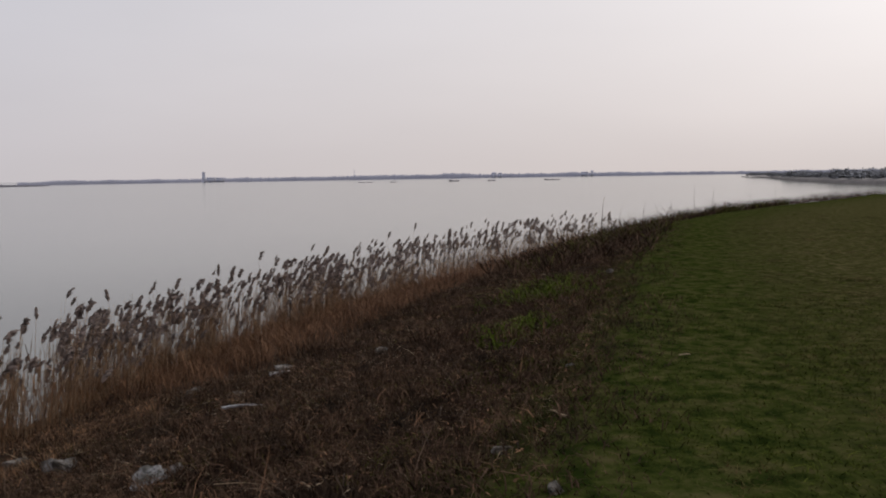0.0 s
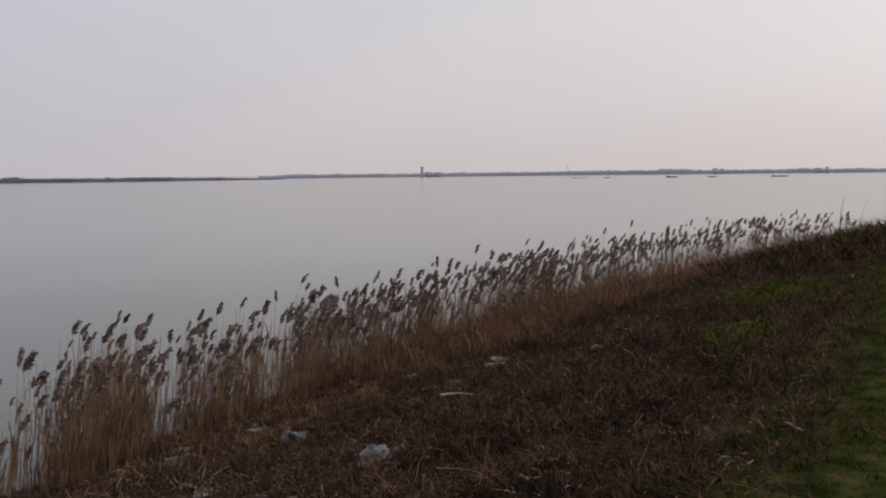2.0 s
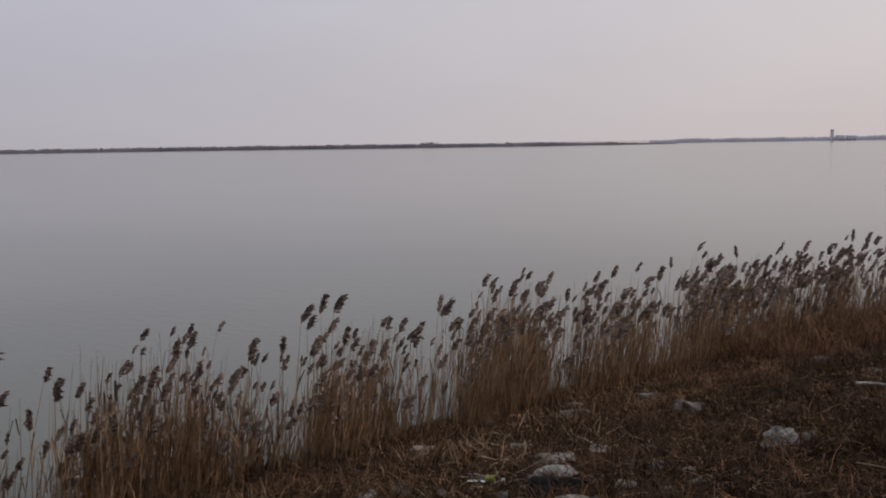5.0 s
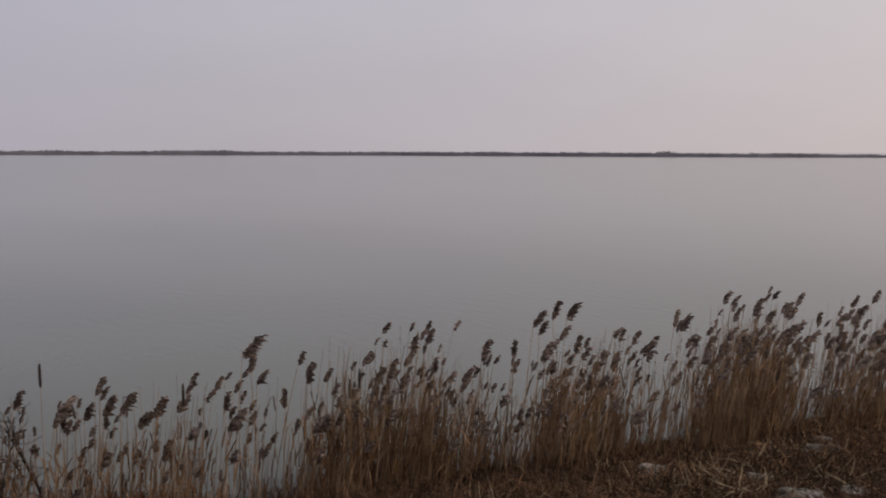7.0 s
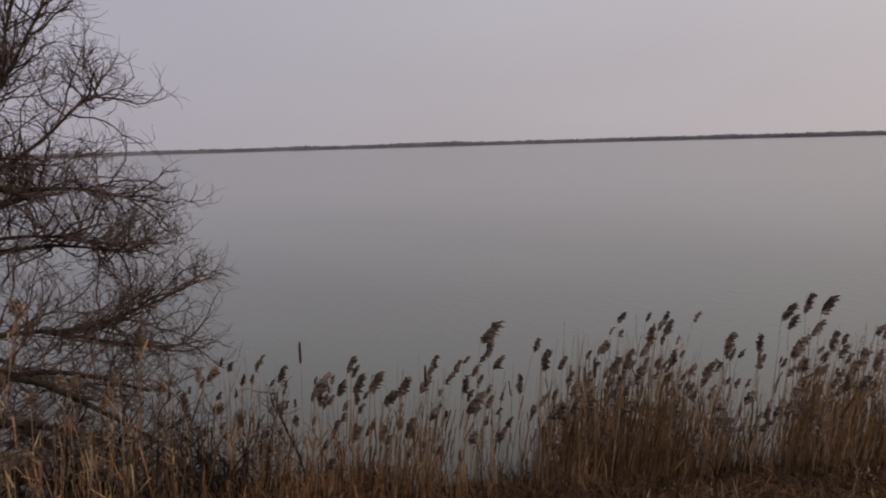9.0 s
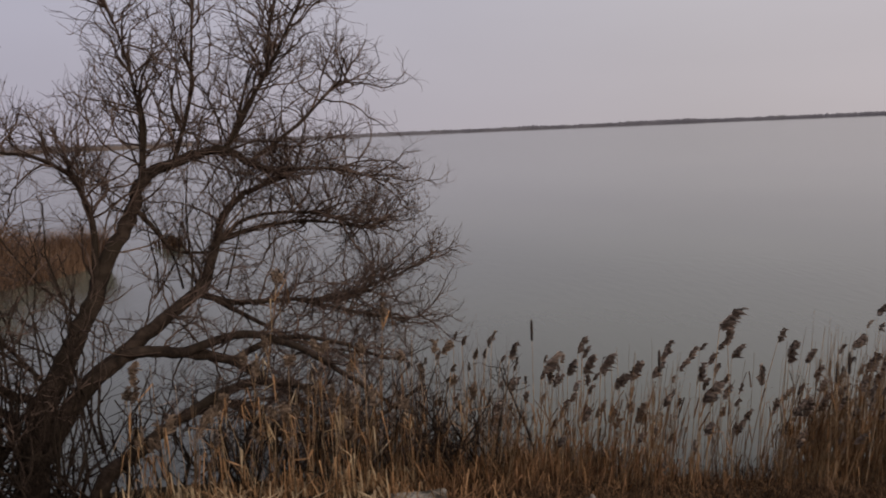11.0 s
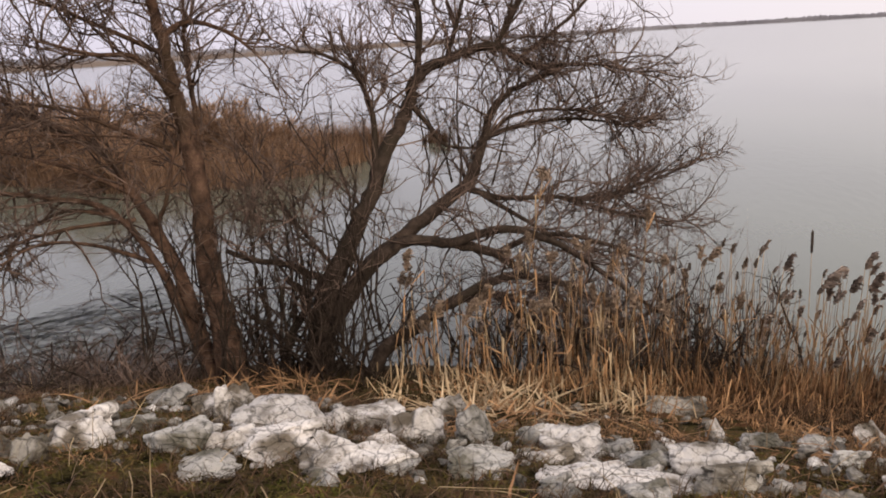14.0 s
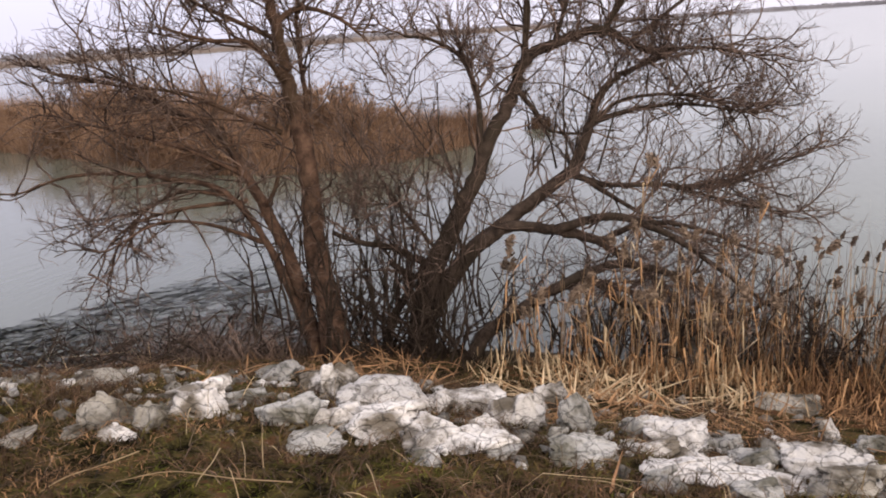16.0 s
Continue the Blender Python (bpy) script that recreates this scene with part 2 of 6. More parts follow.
def ground_material():
    """Lawn, brown bank and mud, by the zone that the mesh carries, with frayed edges."""
    m = bpy.data.materials.new("bank_soil")
    m.use_nodes = True
    n, l = m.node_tree.nodes, m.node_tree.links
    b = n["Principled BSDF"]
    b.inputs["Roughness"].default_value, b.inputs["Specular IOR Level"].default_value = 0.95, 0.0
    geo, zone = n.new("ShaderNodeNewGeometry"), n.new("ShaderNodeAttribute")
    zone.attribute_name = "zone"

    def noise_tex(scale, detail=6.0):
        t = n.new("ShaderNodeTexNoise")
        t.inputs["Scale"].default_value, t.inputs["Detail"].default_value, t.inputs["Roughness"].default_value = scale, detail, 0.65
        l.new(geo.outputs["Position"], t.inputs["Vector"])
        return t

    def ramp(src, *stops):
        r = n.new("ShaderNodeValToRGB")
        while len(r.color_ramp.elements) < len(stops):
            r.color_ramp.elements.new(0.5)
        for e, (p, c) in zip(r.color_ramp.elements, stops):
            e.position, e.color = p, (*c, 1)
        l.new(src.outputs[0], r.inputs[0])
        return r
    moss = ramp(noise_tex(5.0, 8.0), (0.38, (0.010, 0.008, 0.005)), (0.47, (0.036, 0.029, 0.013)), (0.55, (0.075, 0.058, 0.024)), (0.62, (0.10, 0.05, 0.026)))
    place = n.new("ShaderNodeSeparateXYZ")
    l.new(geo.outputs["Position"], place.inputs[0])
    lawn = ramp(noise_tex(5.0, 10.0), (0.38, (0.016, 0.024, 0.005)), (0.50, (0.038, 0.047, 0.010)), (0.64, (0.078, 0.069, 0.026)))
    bank = ramp(noise_tex(3.5), (0.35, (0.012, 0.0075, 0.005)), (0.55, (0.029, 0.018, 0.012)), (0.7, (0.058, 0.039, 0.026)))
    mud = ramp(noise_tex(7.0), (0.35, (0.035, 0.027, 0.02)), (0.65, (0.11, 0.085, 0.06)))
    fray = noise_tex(1.6)
    add = n.new("ShaderNodeMath")
    add.operation, add.inputs[1].default_value = "MULTIPLY_ADD", 0.22
    l.new(fray.outputs[0], add.inputs[0]), l.new(zone.outputs["Fac"], add.inputs[2])
    worn = ramp(noise_tex(6.5, 10.0), (0.36, (0.024, 0.030, 0.007)), (0.49, (0.058, 0.054, 0.018)), (0.62, (0.120, 0.094, 0.045)))
    feet, scuffed, bare = n.new("ShaderNodeAttribute"), n.new("ShaderNodeMath"), n.new("ShaderNodeMix")
    feet.attribute_name, scuffed.operation, bare.data_type = "trodden", "MULTIPLY", "RGBA"
    scuffed.inputs[1].default_value = 0.85
    l.new(feet.outputs["Fac"], scuffed.inputs[0]), l.new(scuffed.outputs[0], bare.inputs[0])
    l.new(lawn.outputs[0], bare.inputs[6]), l.new(worn.outputs[0], bare.inputs[7])
    colour = bare.outputs[2]
    where = n.new("ShaderNodeMapRange")
    where.inputs["From Min"].default_value, where.inputs["From Max"].default_value = 3.2, 1.0
    l.new(place.outputs["Y"], where.inputs[0])
    bank_mix = n.new("ShaderNodeMix")
    bank_mix.data_type = "RGBA"
    l.new(where.outputs[0], bank_mix.inputs[0]), l.new(bank.outputs[0], bank_mix.inputs[6]), l.new(moss.outputs[0], bank_mix.inputs[7])
    bank_out, mud_out = bank_mix.outputs[2], mud.outputs[0]
    for low, high, nxt in ((0.13, 0.22, bank_out), (0.92, 1.05, mud_out)):
        k = n.new("ShaderNodeMapRange")
        k.inputs["From Min"].default_value, k.inputs["From Max"].default_value = low, high
        l.new(add.outputs[0], k.inputs[0])
        mix = n.new("ShaderNodeMix")
        mix.data_type = "RGBA"
        l.new(k.outputs[0], mix.inputs[0]), l.new(colour, mix.inputs[6]), l.new(nxt, mix.inputs[7])
        colour = mix.outputs[2]
    l.new(colour, b.inputs["Base Color"])
    rel = n.new("ShaderNodeBump")
    rel.inputs["Distance"].default_value = 0.05
    deep = n.new("ShaderNodeMapRange")
    deep.inputs["From Max"].default_value, deep.inputs["To Min"].default_value = 0.2, 0.12
    l.new(zone.outputs["Fac"], deep.inputs[0]), l.new(deep.outputs[0], rel.inputs["Strength"])
    l.new(noise_tex(16.0, 9.0).outputs[0], rel.inputs["Height"]), l.new(rel.outputs[0], b.inputs["Normal"])
    return m


SHORE = [(-3.5, -30), (-3.5, -14), (-5, -11), (-6.6, -8.4), (-8.2, -6.3), (-8.8, -4), (-8.8, -1), (-8.4, 2), (-7.9, 5), (-7.2, 8), (-6.3, 12), (-5, 17),
         (-2.5, 23), (1.5, 31), (7, 39), (14, 47), (24, 56), (40, 66), (70, 80), (300, 150), (3000, 900)]
CREST = [(0.5, -30), (-0.5, -14), (-1.3, -10), (-1.7, -5), (-1.2, 0), (0.18, 3), (1.06, 5.5), (1.7, 7.7), (2.7, 11.2), (3.8, 15.5), (5.6, 21), (7.6, 27),
         (11.5, 33.5), (17.5, 41.5), (29, 54.5), (45, 63.5), (75, 76), (300, 143), (3000, 890)]


def side_distance(line, x, y):
    """Signed distance to a line of points: plus on its left."""
    best, sign = np.full(np.shape(x), 1e9), np.ones(np.shape(x))
    for (ax, ay), (bx, by) in zip(line, line[1:]):
        dx, dy = bx - ax, by - ay
        k = np.clip(((x - ax) * dx + (y - ay) * dy) / (dx * dx + dy * dy), 0, 1)
        d = np.hypot(x - ax - k * dx, y - ay - k * dy)
        s = np.where(dx * (y - ay) - dy * (x - ax) > 0, 1.0, -1.0)
        sign, best = np.where(d < best - 1e-9, s, sign), np.minimum(d, best)
    return sign * best


def wobble(x, y, s, seed=0.0):
    """Cheap smooth noise in -1 to 1."""
    a = np.sin(x / s + 1.7 * seed + 1.3 * np.sin(y / s * 0.8 + seed)) + np.sin(y / s * 1.1 - 2.1 * seed + 1.1 * np.sin(x / s * 1.3 + 2 * seed))
    return 0.5 * a * np.cos((x + y) / s * 0.37 + seed)


def zone_at(x, y):
    """0 on the grass, 0 to 1 down the bank, over 1 in the water."""
    g, s = side_distance(CREST, x, y), side_distance(SHORE, x, y)
    f = np.where(g <= 0, 0, np.where(s >= 0, 1 + s, np.abs(g) / np.maximum(np.abs(g) + np.abs(s), 1e-6)))
    return f


def ground_z(x, y):
    f = zone_at(x, y)
    z = np.interp(f, [0, 0.06, 0.27, 0.45, 0.56, 0.7, 0.82, 0.93, 1.0, 1.6, 4, 10], [2.0, 1.94, 1.62, 1.22, 0.95, 0.6, 0.34, 0.14, 0.0, -0.25, -0.7, -1.2])
    bump = np.interp(f, [0, 0.1, 0.5, 1.0, 2], [0.012, 0.05, 0.06, 0.03, 0.0])
    return z + bump * (wobble(x, y, 0.33, 1) + 0.6 * wobble(x, y, 0.13, 2)) + 0.03 * wobble(x, y, 2.7, 3) * (f < 1)


# ---- meshes ----
RNG = np.random.default_rng(7)


def mesh_of(name, verts, faces, material, smooth=False):
    """A mesh from arrays of corners and of equal-sided faces."""
    verts, faces = np.asarray(verts, np.float32), np.asarray(faces, np.int32)
    me = bpy.data.meshes.new(name)
    me.vertices.add(len(verts)), me.loops.add(faces.size), me.polygons.add(len(faces))
    me.vertices.foreach_set("co", verts.ravel())
    me.loops.foreach_set("vertex_index", faces.ravel())
    me.polygons.foreach_set("loop_start", np.arange(0, faces.size, faces.shape[1], dtype=np.int32))
    me.update(calc_edges=True)
    if smooth:
        me.polygons.foreach_set("use_smooth", np.ones(len(faces), bool))
    me.materials.append(material)
    return me


def thing(name, label, category, group="", kind="", at=(0, 0, 0), data=None):
    ob = tagged(new(name, data), label, category, group, kind)
    ob.location = at
    return ob


def part(name, data, parent, label=""):
    ob = new(name, data)
    ob.parent = parent
    return tagged(ob, label) if label else ob


def smooth_line(points, steps):
    """A Catmull-Rom line through points."""
    p = np.asarray(points, float)
    p = np.vstack([2 * p[0] - p[1], p, 2 * p[-1] - p[-2]])
    out = []
    for i in range(1, len(p) - 2):
        for t in np.linspace(0, 1, steps, endpoint=False):
            out.append(0.5 * (2 * p[i] + (p[i + 1] - p[i - 1]) * t + (2 * p[i - 1] - 5 * p[i] + 4 * p[i + 1] - p[i + 2]) * t * t
                              + (3 * p[i] - p[i - 1] - 3 * p[i + 1] + p[i + 2]) * t ** 3))
    return np.array(out + [p[-2]])


def tube(line, radii, sides, lumps=0.0):
    """Corners and triangles of a closed tube along a line."""
    line, radii = np.asarray(line, float), np.asarray(radii, float)
    tang = np.gradient(line, axis=0)
    tang /= np.linalg.norm(tang, axis=1)[:, None] + 1e-9
    side = np.cross(tang, (0.31, 0.17, 0.93))
    side /= np.linalg.norm(side, axis=1)[:, None] + 1e-9
    other = np.cross(tang, side)
    a = np.arange(sides) * 2 * math.pi / sides
    r = radii[:, None] * (1 + lumps * RNG.standard_normal((len(line), sides)))
    v = line[:, None] + r[..., None] * (np.cos(a)[None, :, None] * side[:, None] + np.sin(a)[None, :, None] * other[:, None])
    i, k = np.meshgrid(np.arange(len(line) - 1), np.arange(sides), indexing="ij")
    p, q = (i * sides + k).ravel(), (i * sides + (k + 1) % sides).ravel()
    f = np.vstack([np.stack([p, q, q + sides], 1), np.stack([p, q + sides, p + sides], 1)])
    n = len(line) * sides
    top = np.array([[n - sides, n - sides + j, n - sides + j + 1] for j in range(1, sides - 1)])
    return v.reshape(-1, 3), np.vstack([f, top])


def join(pieces):
    """Several (corners, triangles) as one."""
    vs, fs, n = [], [], 0
    for v, f in pieces:
        vs.append(v), fs.append(np.asarray(f) + n)
        n += len(v)
    return np.vstack(vs), np.vstack(fs)


def blades(base, lean, height, width, droop=0.0, twist=None, taper=0.75):
    """Grass blades: each a bent strip of five corners and three triangles. base, lean: rows of three; height, width: one for each."""
    n = len(base)
    twist = RNG.uniform(0, math.pi, n) if twist is None else twist
    across = np.stack([np.cos(twist), np.sin(twist), np.zeros(n)], 1) * (np.asarray(width) / 2)[:, None]
    up = np.array([0, 0, 1.0])
    mid = base + 0.55 * height[:, None] * (up + 0.6 * lean)
    tip = base + height[:, None] * (up * (1 - droop) + 1.25 * lean)
    v = np.stack([base - across, base + across, mid - taper * across, mid + taper * across, tip], 1).reshape(-1, 3)
    k = 5 * np.arange(n)[:, None]
    f = np.stack([k + [0, 1, 3], k + [0, 3, 2], k + [2, 3, 4]], 1).reshape(-1, 3)
    return v, f


def stalks(base, tip, width, bend):
    """Thin three-sided stems with a kink half-way."""
    n = len(base)
    mid = (base + tip) / 2 + bend
    a = np.arange(3) * 2 * math.pi / 3
    ring = np.stack([np.cos(a), np.sin(a), 0 * a], 1)
    v = np.concatenate([c[:, None] + ring[None] * (w * width)[:, None, None] for c, w in ((base, 0.5), (mid, 0.42), (tip, 0.2))], 1)
    k, f = 9 * np.arange(n)[:, None], []
    for o in (0, 3):
        for j in range(3):
            b, c = o + j, o + (j + 1) % 3
            f += [k + [b, c, c + 3], k + [b, c + 3, b + 3]]
    return v.reshape(-1, 3), np.stack(f, 1).reshape(-1, 3)


def plumes(tip, size, wind, tufts, fluff=1.0):
    """Seed heads combed by the wind: a leaning axis with many thin tufts that rise off it and trail down wind."""
    n = len(tip)
    m = n * tufts
    up = np.array([0, 0, 1.0])
    t, s, w = np.repeat(tip, tufts, 0), np.repeat(size, tufts), np.repeat(wind, tufts, 0)
    k = np.tile(np.linspace(0, 1, tufts), n) * 0.9 + RNG.uniform(0, 0.1, m)
    start = t + (up * (-0.30 + 0.72 * k)[:, None] + w * (0.04 * k + 0.34 * k * k)[:, None] + RNG.normal(0, 0.025 * fluff, (m, 3))) * s[:, None]
    way = up * (0.72 - 0.15 * k)[:, None] + w * (0.50 + 0.25 * k)[:, None] + RNG.normal(0, 0.21 * fluff, (m, 3))
    long = s * RNG.uniform(0.22, 0.5, m) * (1.1 - 0.45 * k)
    mid = start + way * (0.55 * long)[:, None]
    end = mid + (way * 0.35 + w * 0.45 - up * RNG.uniform(0.0, 0.45, m)[:, None]) * (0.6 * long)[:, None]
    side = np.cross(end - start, RNG.standard_normal((m, 3)))
    side *= (np.repeat(RNG.uniform(0.7, 1.4, n), tufts) * 0.62 / math.sqrt(tufts) * s / (np.linalg.norm(side, axis=1) + 1e-9))[:, None]
    v = np.stack([start, mid - side, mid + side, end], 1).reshape(-1, 3)
    q = 4 * np.arange(m)[:, None]
    return v, np.stack([q + [0, 2, 1], q + [1, 2, 3]], 1).reshape(-1, 3)


def arcs(base, turn, length, width, start, curl, steps=5):
    """Long leaves that rise at an angle and curl over: flat strips with a slight twist. Angles in degrees."""
    n = len(base)
    way = np.stack([np.cos(turn), np.sin(turn), 0 * turn], 1)
    across = np.stack([-np.sin(turn), np.cos(turn), RNG.uniform(-0.6, 0.6, n)], 1)
    p, rows = base.copy(), []
    for s in range(steps + 1):
        w = width * (1 - (s / steps) ** 2 * 0.92) / 2
        rows += [p - across * w[:, None], p + across * w[:, None]]
        a = np.radians(start + curl * s / steps)
        p = p + (length / steps)[:, None] * (way * np.cos(a)[:, None] + np.array([0, 0, 1.0]) * np.sin(a)[:, None])
    k = (2 * (steps + 1)) * np.arange(n)[:, None]
    f = [q for s in range(steps) for q in (k + [2 * s, 2 * s + 1, 2 * s + 3], k + [2 * s, 2 * s + 3, 2 * s + 2])]
    return np.stack(rows, 1).reshape(-1, 3), np.stack(f, 1).reshape(-1, 3)


def broken(base, turn, length, width, start, hang):
    """Dead leaves snapped part-way up: they rise straight, then hang from the break. Angles in degrees."""
    n = len(base)
    way = np.stack([np.cos(turn), np.sin(turn), 0 * turn], 1)
    across = np.stack([-np.sin(turn), np.cos(turn), RNG.uniform(-0.7, 0.7, n)], 1)
    snap = RNG.uniform(0.15, 0.55, n)
    p, rows = base.copy(), []
    for i, k in enumerate((0.45, 1.0, 0.9, 0.75, 0.1)):
        rows += [p - across * (width * k / 2)[:, None], p + across * (width * k / 2)[:, None]]
        a = np.radians(start if i < 2 else hang - 8 * i)
        p = p + (length * np.where(i < 2, snap, 1 - snap) / 2)[:, None] * (way * np.cos(a)[:, None] + np.array([0, 0, 1.0]) * np.sin(a)[:, None])
    k = 10 * np.arange(n)[:, None]
    f = [q for i in range(4) for q in (k + [2 * i, 2 * i + 1, 2 * i + 3], k + [2 * i, 2 * i + 3, 2 * i + 2])]
    return np.stack(rows, 1).reshape(-1, 3), np.stack(f, 1).reshape(-1, 3)


def along(line, s):
    """Points at the given lengths along a line of points, and the way to its left there."""
    p = np.asarray(line, float)
    d = np.hypot(*np.diff(p, axis=0).T)
    c = np.concatenate([[0], np.cumsum(d)])
    x, y = np.interp(s, c, p[:, 0]), np.interp(s, c, p[:, 1])
    i = np.clip(np.searchsorted(c, s) - 1, 0, len(d) - 1)
    t = np.diff(p, axis=0)[i] / d[i][:, None]
    return np.stack([x, y], 1), np.stack([-t[:, 1], t[:, 0]], 1)


def length_at(line, y):
    """The length along a line where it first comes to that y."""
    p = np.asarray(line, float)
    c = np.concatenate([[0], np.cumsum(np.hypot(*np.diff(p, axis=0).T))])
    return float(np.interp(y, p[:, 1], c))


# ---- ground and water ----
def axis(fine_from, fine_to, step, reach):
    a, w, out = fine_to, step, []
    while a < reach:
        w *= 1.18
        a += w
        out.append(a)
    b, w, low = fine_from, step, []
    while b > -reach:
        w *= 1.18
        b -= w
        low.append(b)
    return np.array(low[::-1] + list(np.arange(fine_from, fine_to + step / 2, step)) + out)


def sheet(xs, ys):
    gx, gy = np.meshgrid(xs, ys)
    k = np.arange(len(xs) * len(ys)).reshape(len(ys), len(xs))
    quads = np.stack([k[:-1, :-1], k[:-1, 1:], k[1:, 1:], k[1:, :-1]], -1).reshape(-1, 4)
    return gx.ravel(), gy.ravel(), quads


gx, gy, quads = sheet(axis(-10.0, 6.0, 0.1, 4500), axis(-9.0, 26.0, 0.125, 4500))
me = mesh_of("ground", np.stack([gx, gy, ground_z(gx, gy)], 1), quads, ground_material(), True)
att = me.attributes.new("zone", "FLOAT", "POINT")
att.data.foreach_set("value", np.minimum(zone_at(gx, gy), 3.0).astype(np.float32))
att = me.attributes.new("trodden", "FLOAT", "POINT")  # the middle of the dike's top, worn by feet
att.data.foreach_set("value", np.clip((-side_distance(CREST, gx, gy) - 1.0) / 1.8, 0, 1).astype(np.float32))
ground = thing("ground", "grassy dike top falling to a brown overgrown bank", "ground", kind="structure", data=me)
wx, wy, quads = sheet(axis(-40.0, 40.0, 4.0, 4700), axis(-40.0, 40.0, 4.0, 4700))
water = thing("water", "calm grey lagoon water with faint ripples", "water", kind="structure",
              data=mesh_of("water", np.stack([wx, wy, 0 * wx], 1), quads, water_material(), True))


def polar(az, dist, z=0.0):
    v = heading(az) * dist
    return (v.x, v.y, z)


# ---- the far shores ----
def ridge(name, label, line, heights, depth, material, step, rag, category="shore"):
    """A long low wooded bank along a line of (azimuth, distance): a rounded cross-section with a ragged top."""
    az = np.linspace(line[0][0], line[-1][0], step)
    ds = np.interp(az, *zip(*sorted(line)))
    hs = np.interp(az, *zip(*sorted(heights)))
    run = ds * np.radians(az)
    lump = np.maximum(wobble(run, 0 * run, 21.0, 3), 0) ** 2 + np.maximum(wobble(run, 0 * run + 9, 55.0, 5), 0) ** 2 + 0.5 * np.maximum(wobble(run, 0 * run, 7.0, 4), 0) ** 2
    hs = hs * (0.8 + rag * (1.6 * lump + 0.5 * RNG.standard_normal(step)))
    prof = [(0.0, -0.5), (0.02, 0.55), (0.12, 0.85), (0.3, 1.0), (0.6, 0.9), (1.0, -0.2)]
    v = np.array([[polar(a, d + depth * u, h * w) for u, w in prof] for a, d, h in zip(az, ds, hs)]).reshape(-1, 3)
    k = np.arange(step * len(prof)).reshape(step, len(prof))
    f = np.stack([k[:-1, :-1], k[:-1, 1:], k[1:, 1:], k[1:, :-1]], -1).reshape(-1, 4)
    return thing(name, label, category, kind="structure", data=mesh_of(name, v, f, material))


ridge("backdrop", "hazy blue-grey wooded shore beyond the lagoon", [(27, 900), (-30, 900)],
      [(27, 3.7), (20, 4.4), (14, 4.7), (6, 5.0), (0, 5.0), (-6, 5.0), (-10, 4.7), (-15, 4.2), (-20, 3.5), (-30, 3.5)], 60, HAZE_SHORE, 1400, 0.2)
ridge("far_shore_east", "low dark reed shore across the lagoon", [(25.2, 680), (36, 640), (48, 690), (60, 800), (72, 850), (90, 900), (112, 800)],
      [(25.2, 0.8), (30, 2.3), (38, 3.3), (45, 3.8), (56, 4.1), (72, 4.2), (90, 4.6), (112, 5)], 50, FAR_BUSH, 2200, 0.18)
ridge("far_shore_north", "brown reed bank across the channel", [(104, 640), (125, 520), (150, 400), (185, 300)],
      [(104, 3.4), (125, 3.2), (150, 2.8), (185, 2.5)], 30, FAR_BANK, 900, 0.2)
ridge("far_woods", "hazy grey bare woods behind the reed bank", [(112, 760), (150, 560), (185, 460)],
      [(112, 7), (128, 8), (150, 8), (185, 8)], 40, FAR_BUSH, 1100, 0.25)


# ---- things ----
def level(x, y):
    return float(ground_z(np.array([float(x)]), np.array([float(y)]))[0])


def shaft(name, label, category, az, dist, height, width, sides, cap):
    """A far tower: shaft, wider top and lower wing."""
    t = thing(name, label, category, at=polar(az, dist, 0.5))
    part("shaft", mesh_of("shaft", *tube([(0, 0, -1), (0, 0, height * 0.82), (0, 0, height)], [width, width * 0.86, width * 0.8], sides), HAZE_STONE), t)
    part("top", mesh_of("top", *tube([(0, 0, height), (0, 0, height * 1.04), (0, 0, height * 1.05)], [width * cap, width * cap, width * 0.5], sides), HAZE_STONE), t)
    return t


def box(sx, sy, sz, z0=0.0, slope=0.0):
    """Corners and triangles of a box with a gabled top."""
    x, y = sx / 2, sy / 2
    v = np.array([(-x, -y, z0), (x, -y, z0), (x, y, z0), (-x, y, z0), (-x, -y, z0 + sz), (x, -y, z0 + sz), (x, y, z0 + sz), (-x, y, z0 + sz),
                  (-x, 0, z0 + sz + slope), (x, 0, z0 + sz + slope)])
    f = [(0, 2, 1), (0, 3, 2), (0, 1, 5), (0, 5, 4), (1, 2, 6), (1, 6, 5), (2, 3, 7), (2, 7, 6), (3, 0, 4), (3, 4, 7), (4, 5, 9), (4, 9, 8), (6, 7, 8), (6, 8, 9), (5, 6, 9), (7, 4, 8)]
    return v, np.array(f)


shaft("tower", "tall hazy grey tower on the distant shore", "tower", 15.96, 895, 9.6, 1.9, 8, 1.05)
shaft("mast", "slender hazy mast above the distant trees", "mast", 6.05, 895, 10.0, 0.3, 6, 1.6)
for az, w, h in ((15.5, 8, 4.2), (14.9, 9, 3.9), (-3.5, 4.5, 4.8), (-3.9, 4, 4.4), (-10.1, 2.6, 5.1), (-9.6, 7, 4.1)):
    b = thing("house", "hazy grey house on the distant shore", "house", "houses on the far shore", at=polar(az, 893, 0.0))
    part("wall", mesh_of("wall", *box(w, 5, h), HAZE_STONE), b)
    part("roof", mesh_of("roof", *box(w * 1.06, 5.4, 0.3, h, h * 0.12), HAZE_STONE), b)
    b.rotation_euler.z = radians(az)


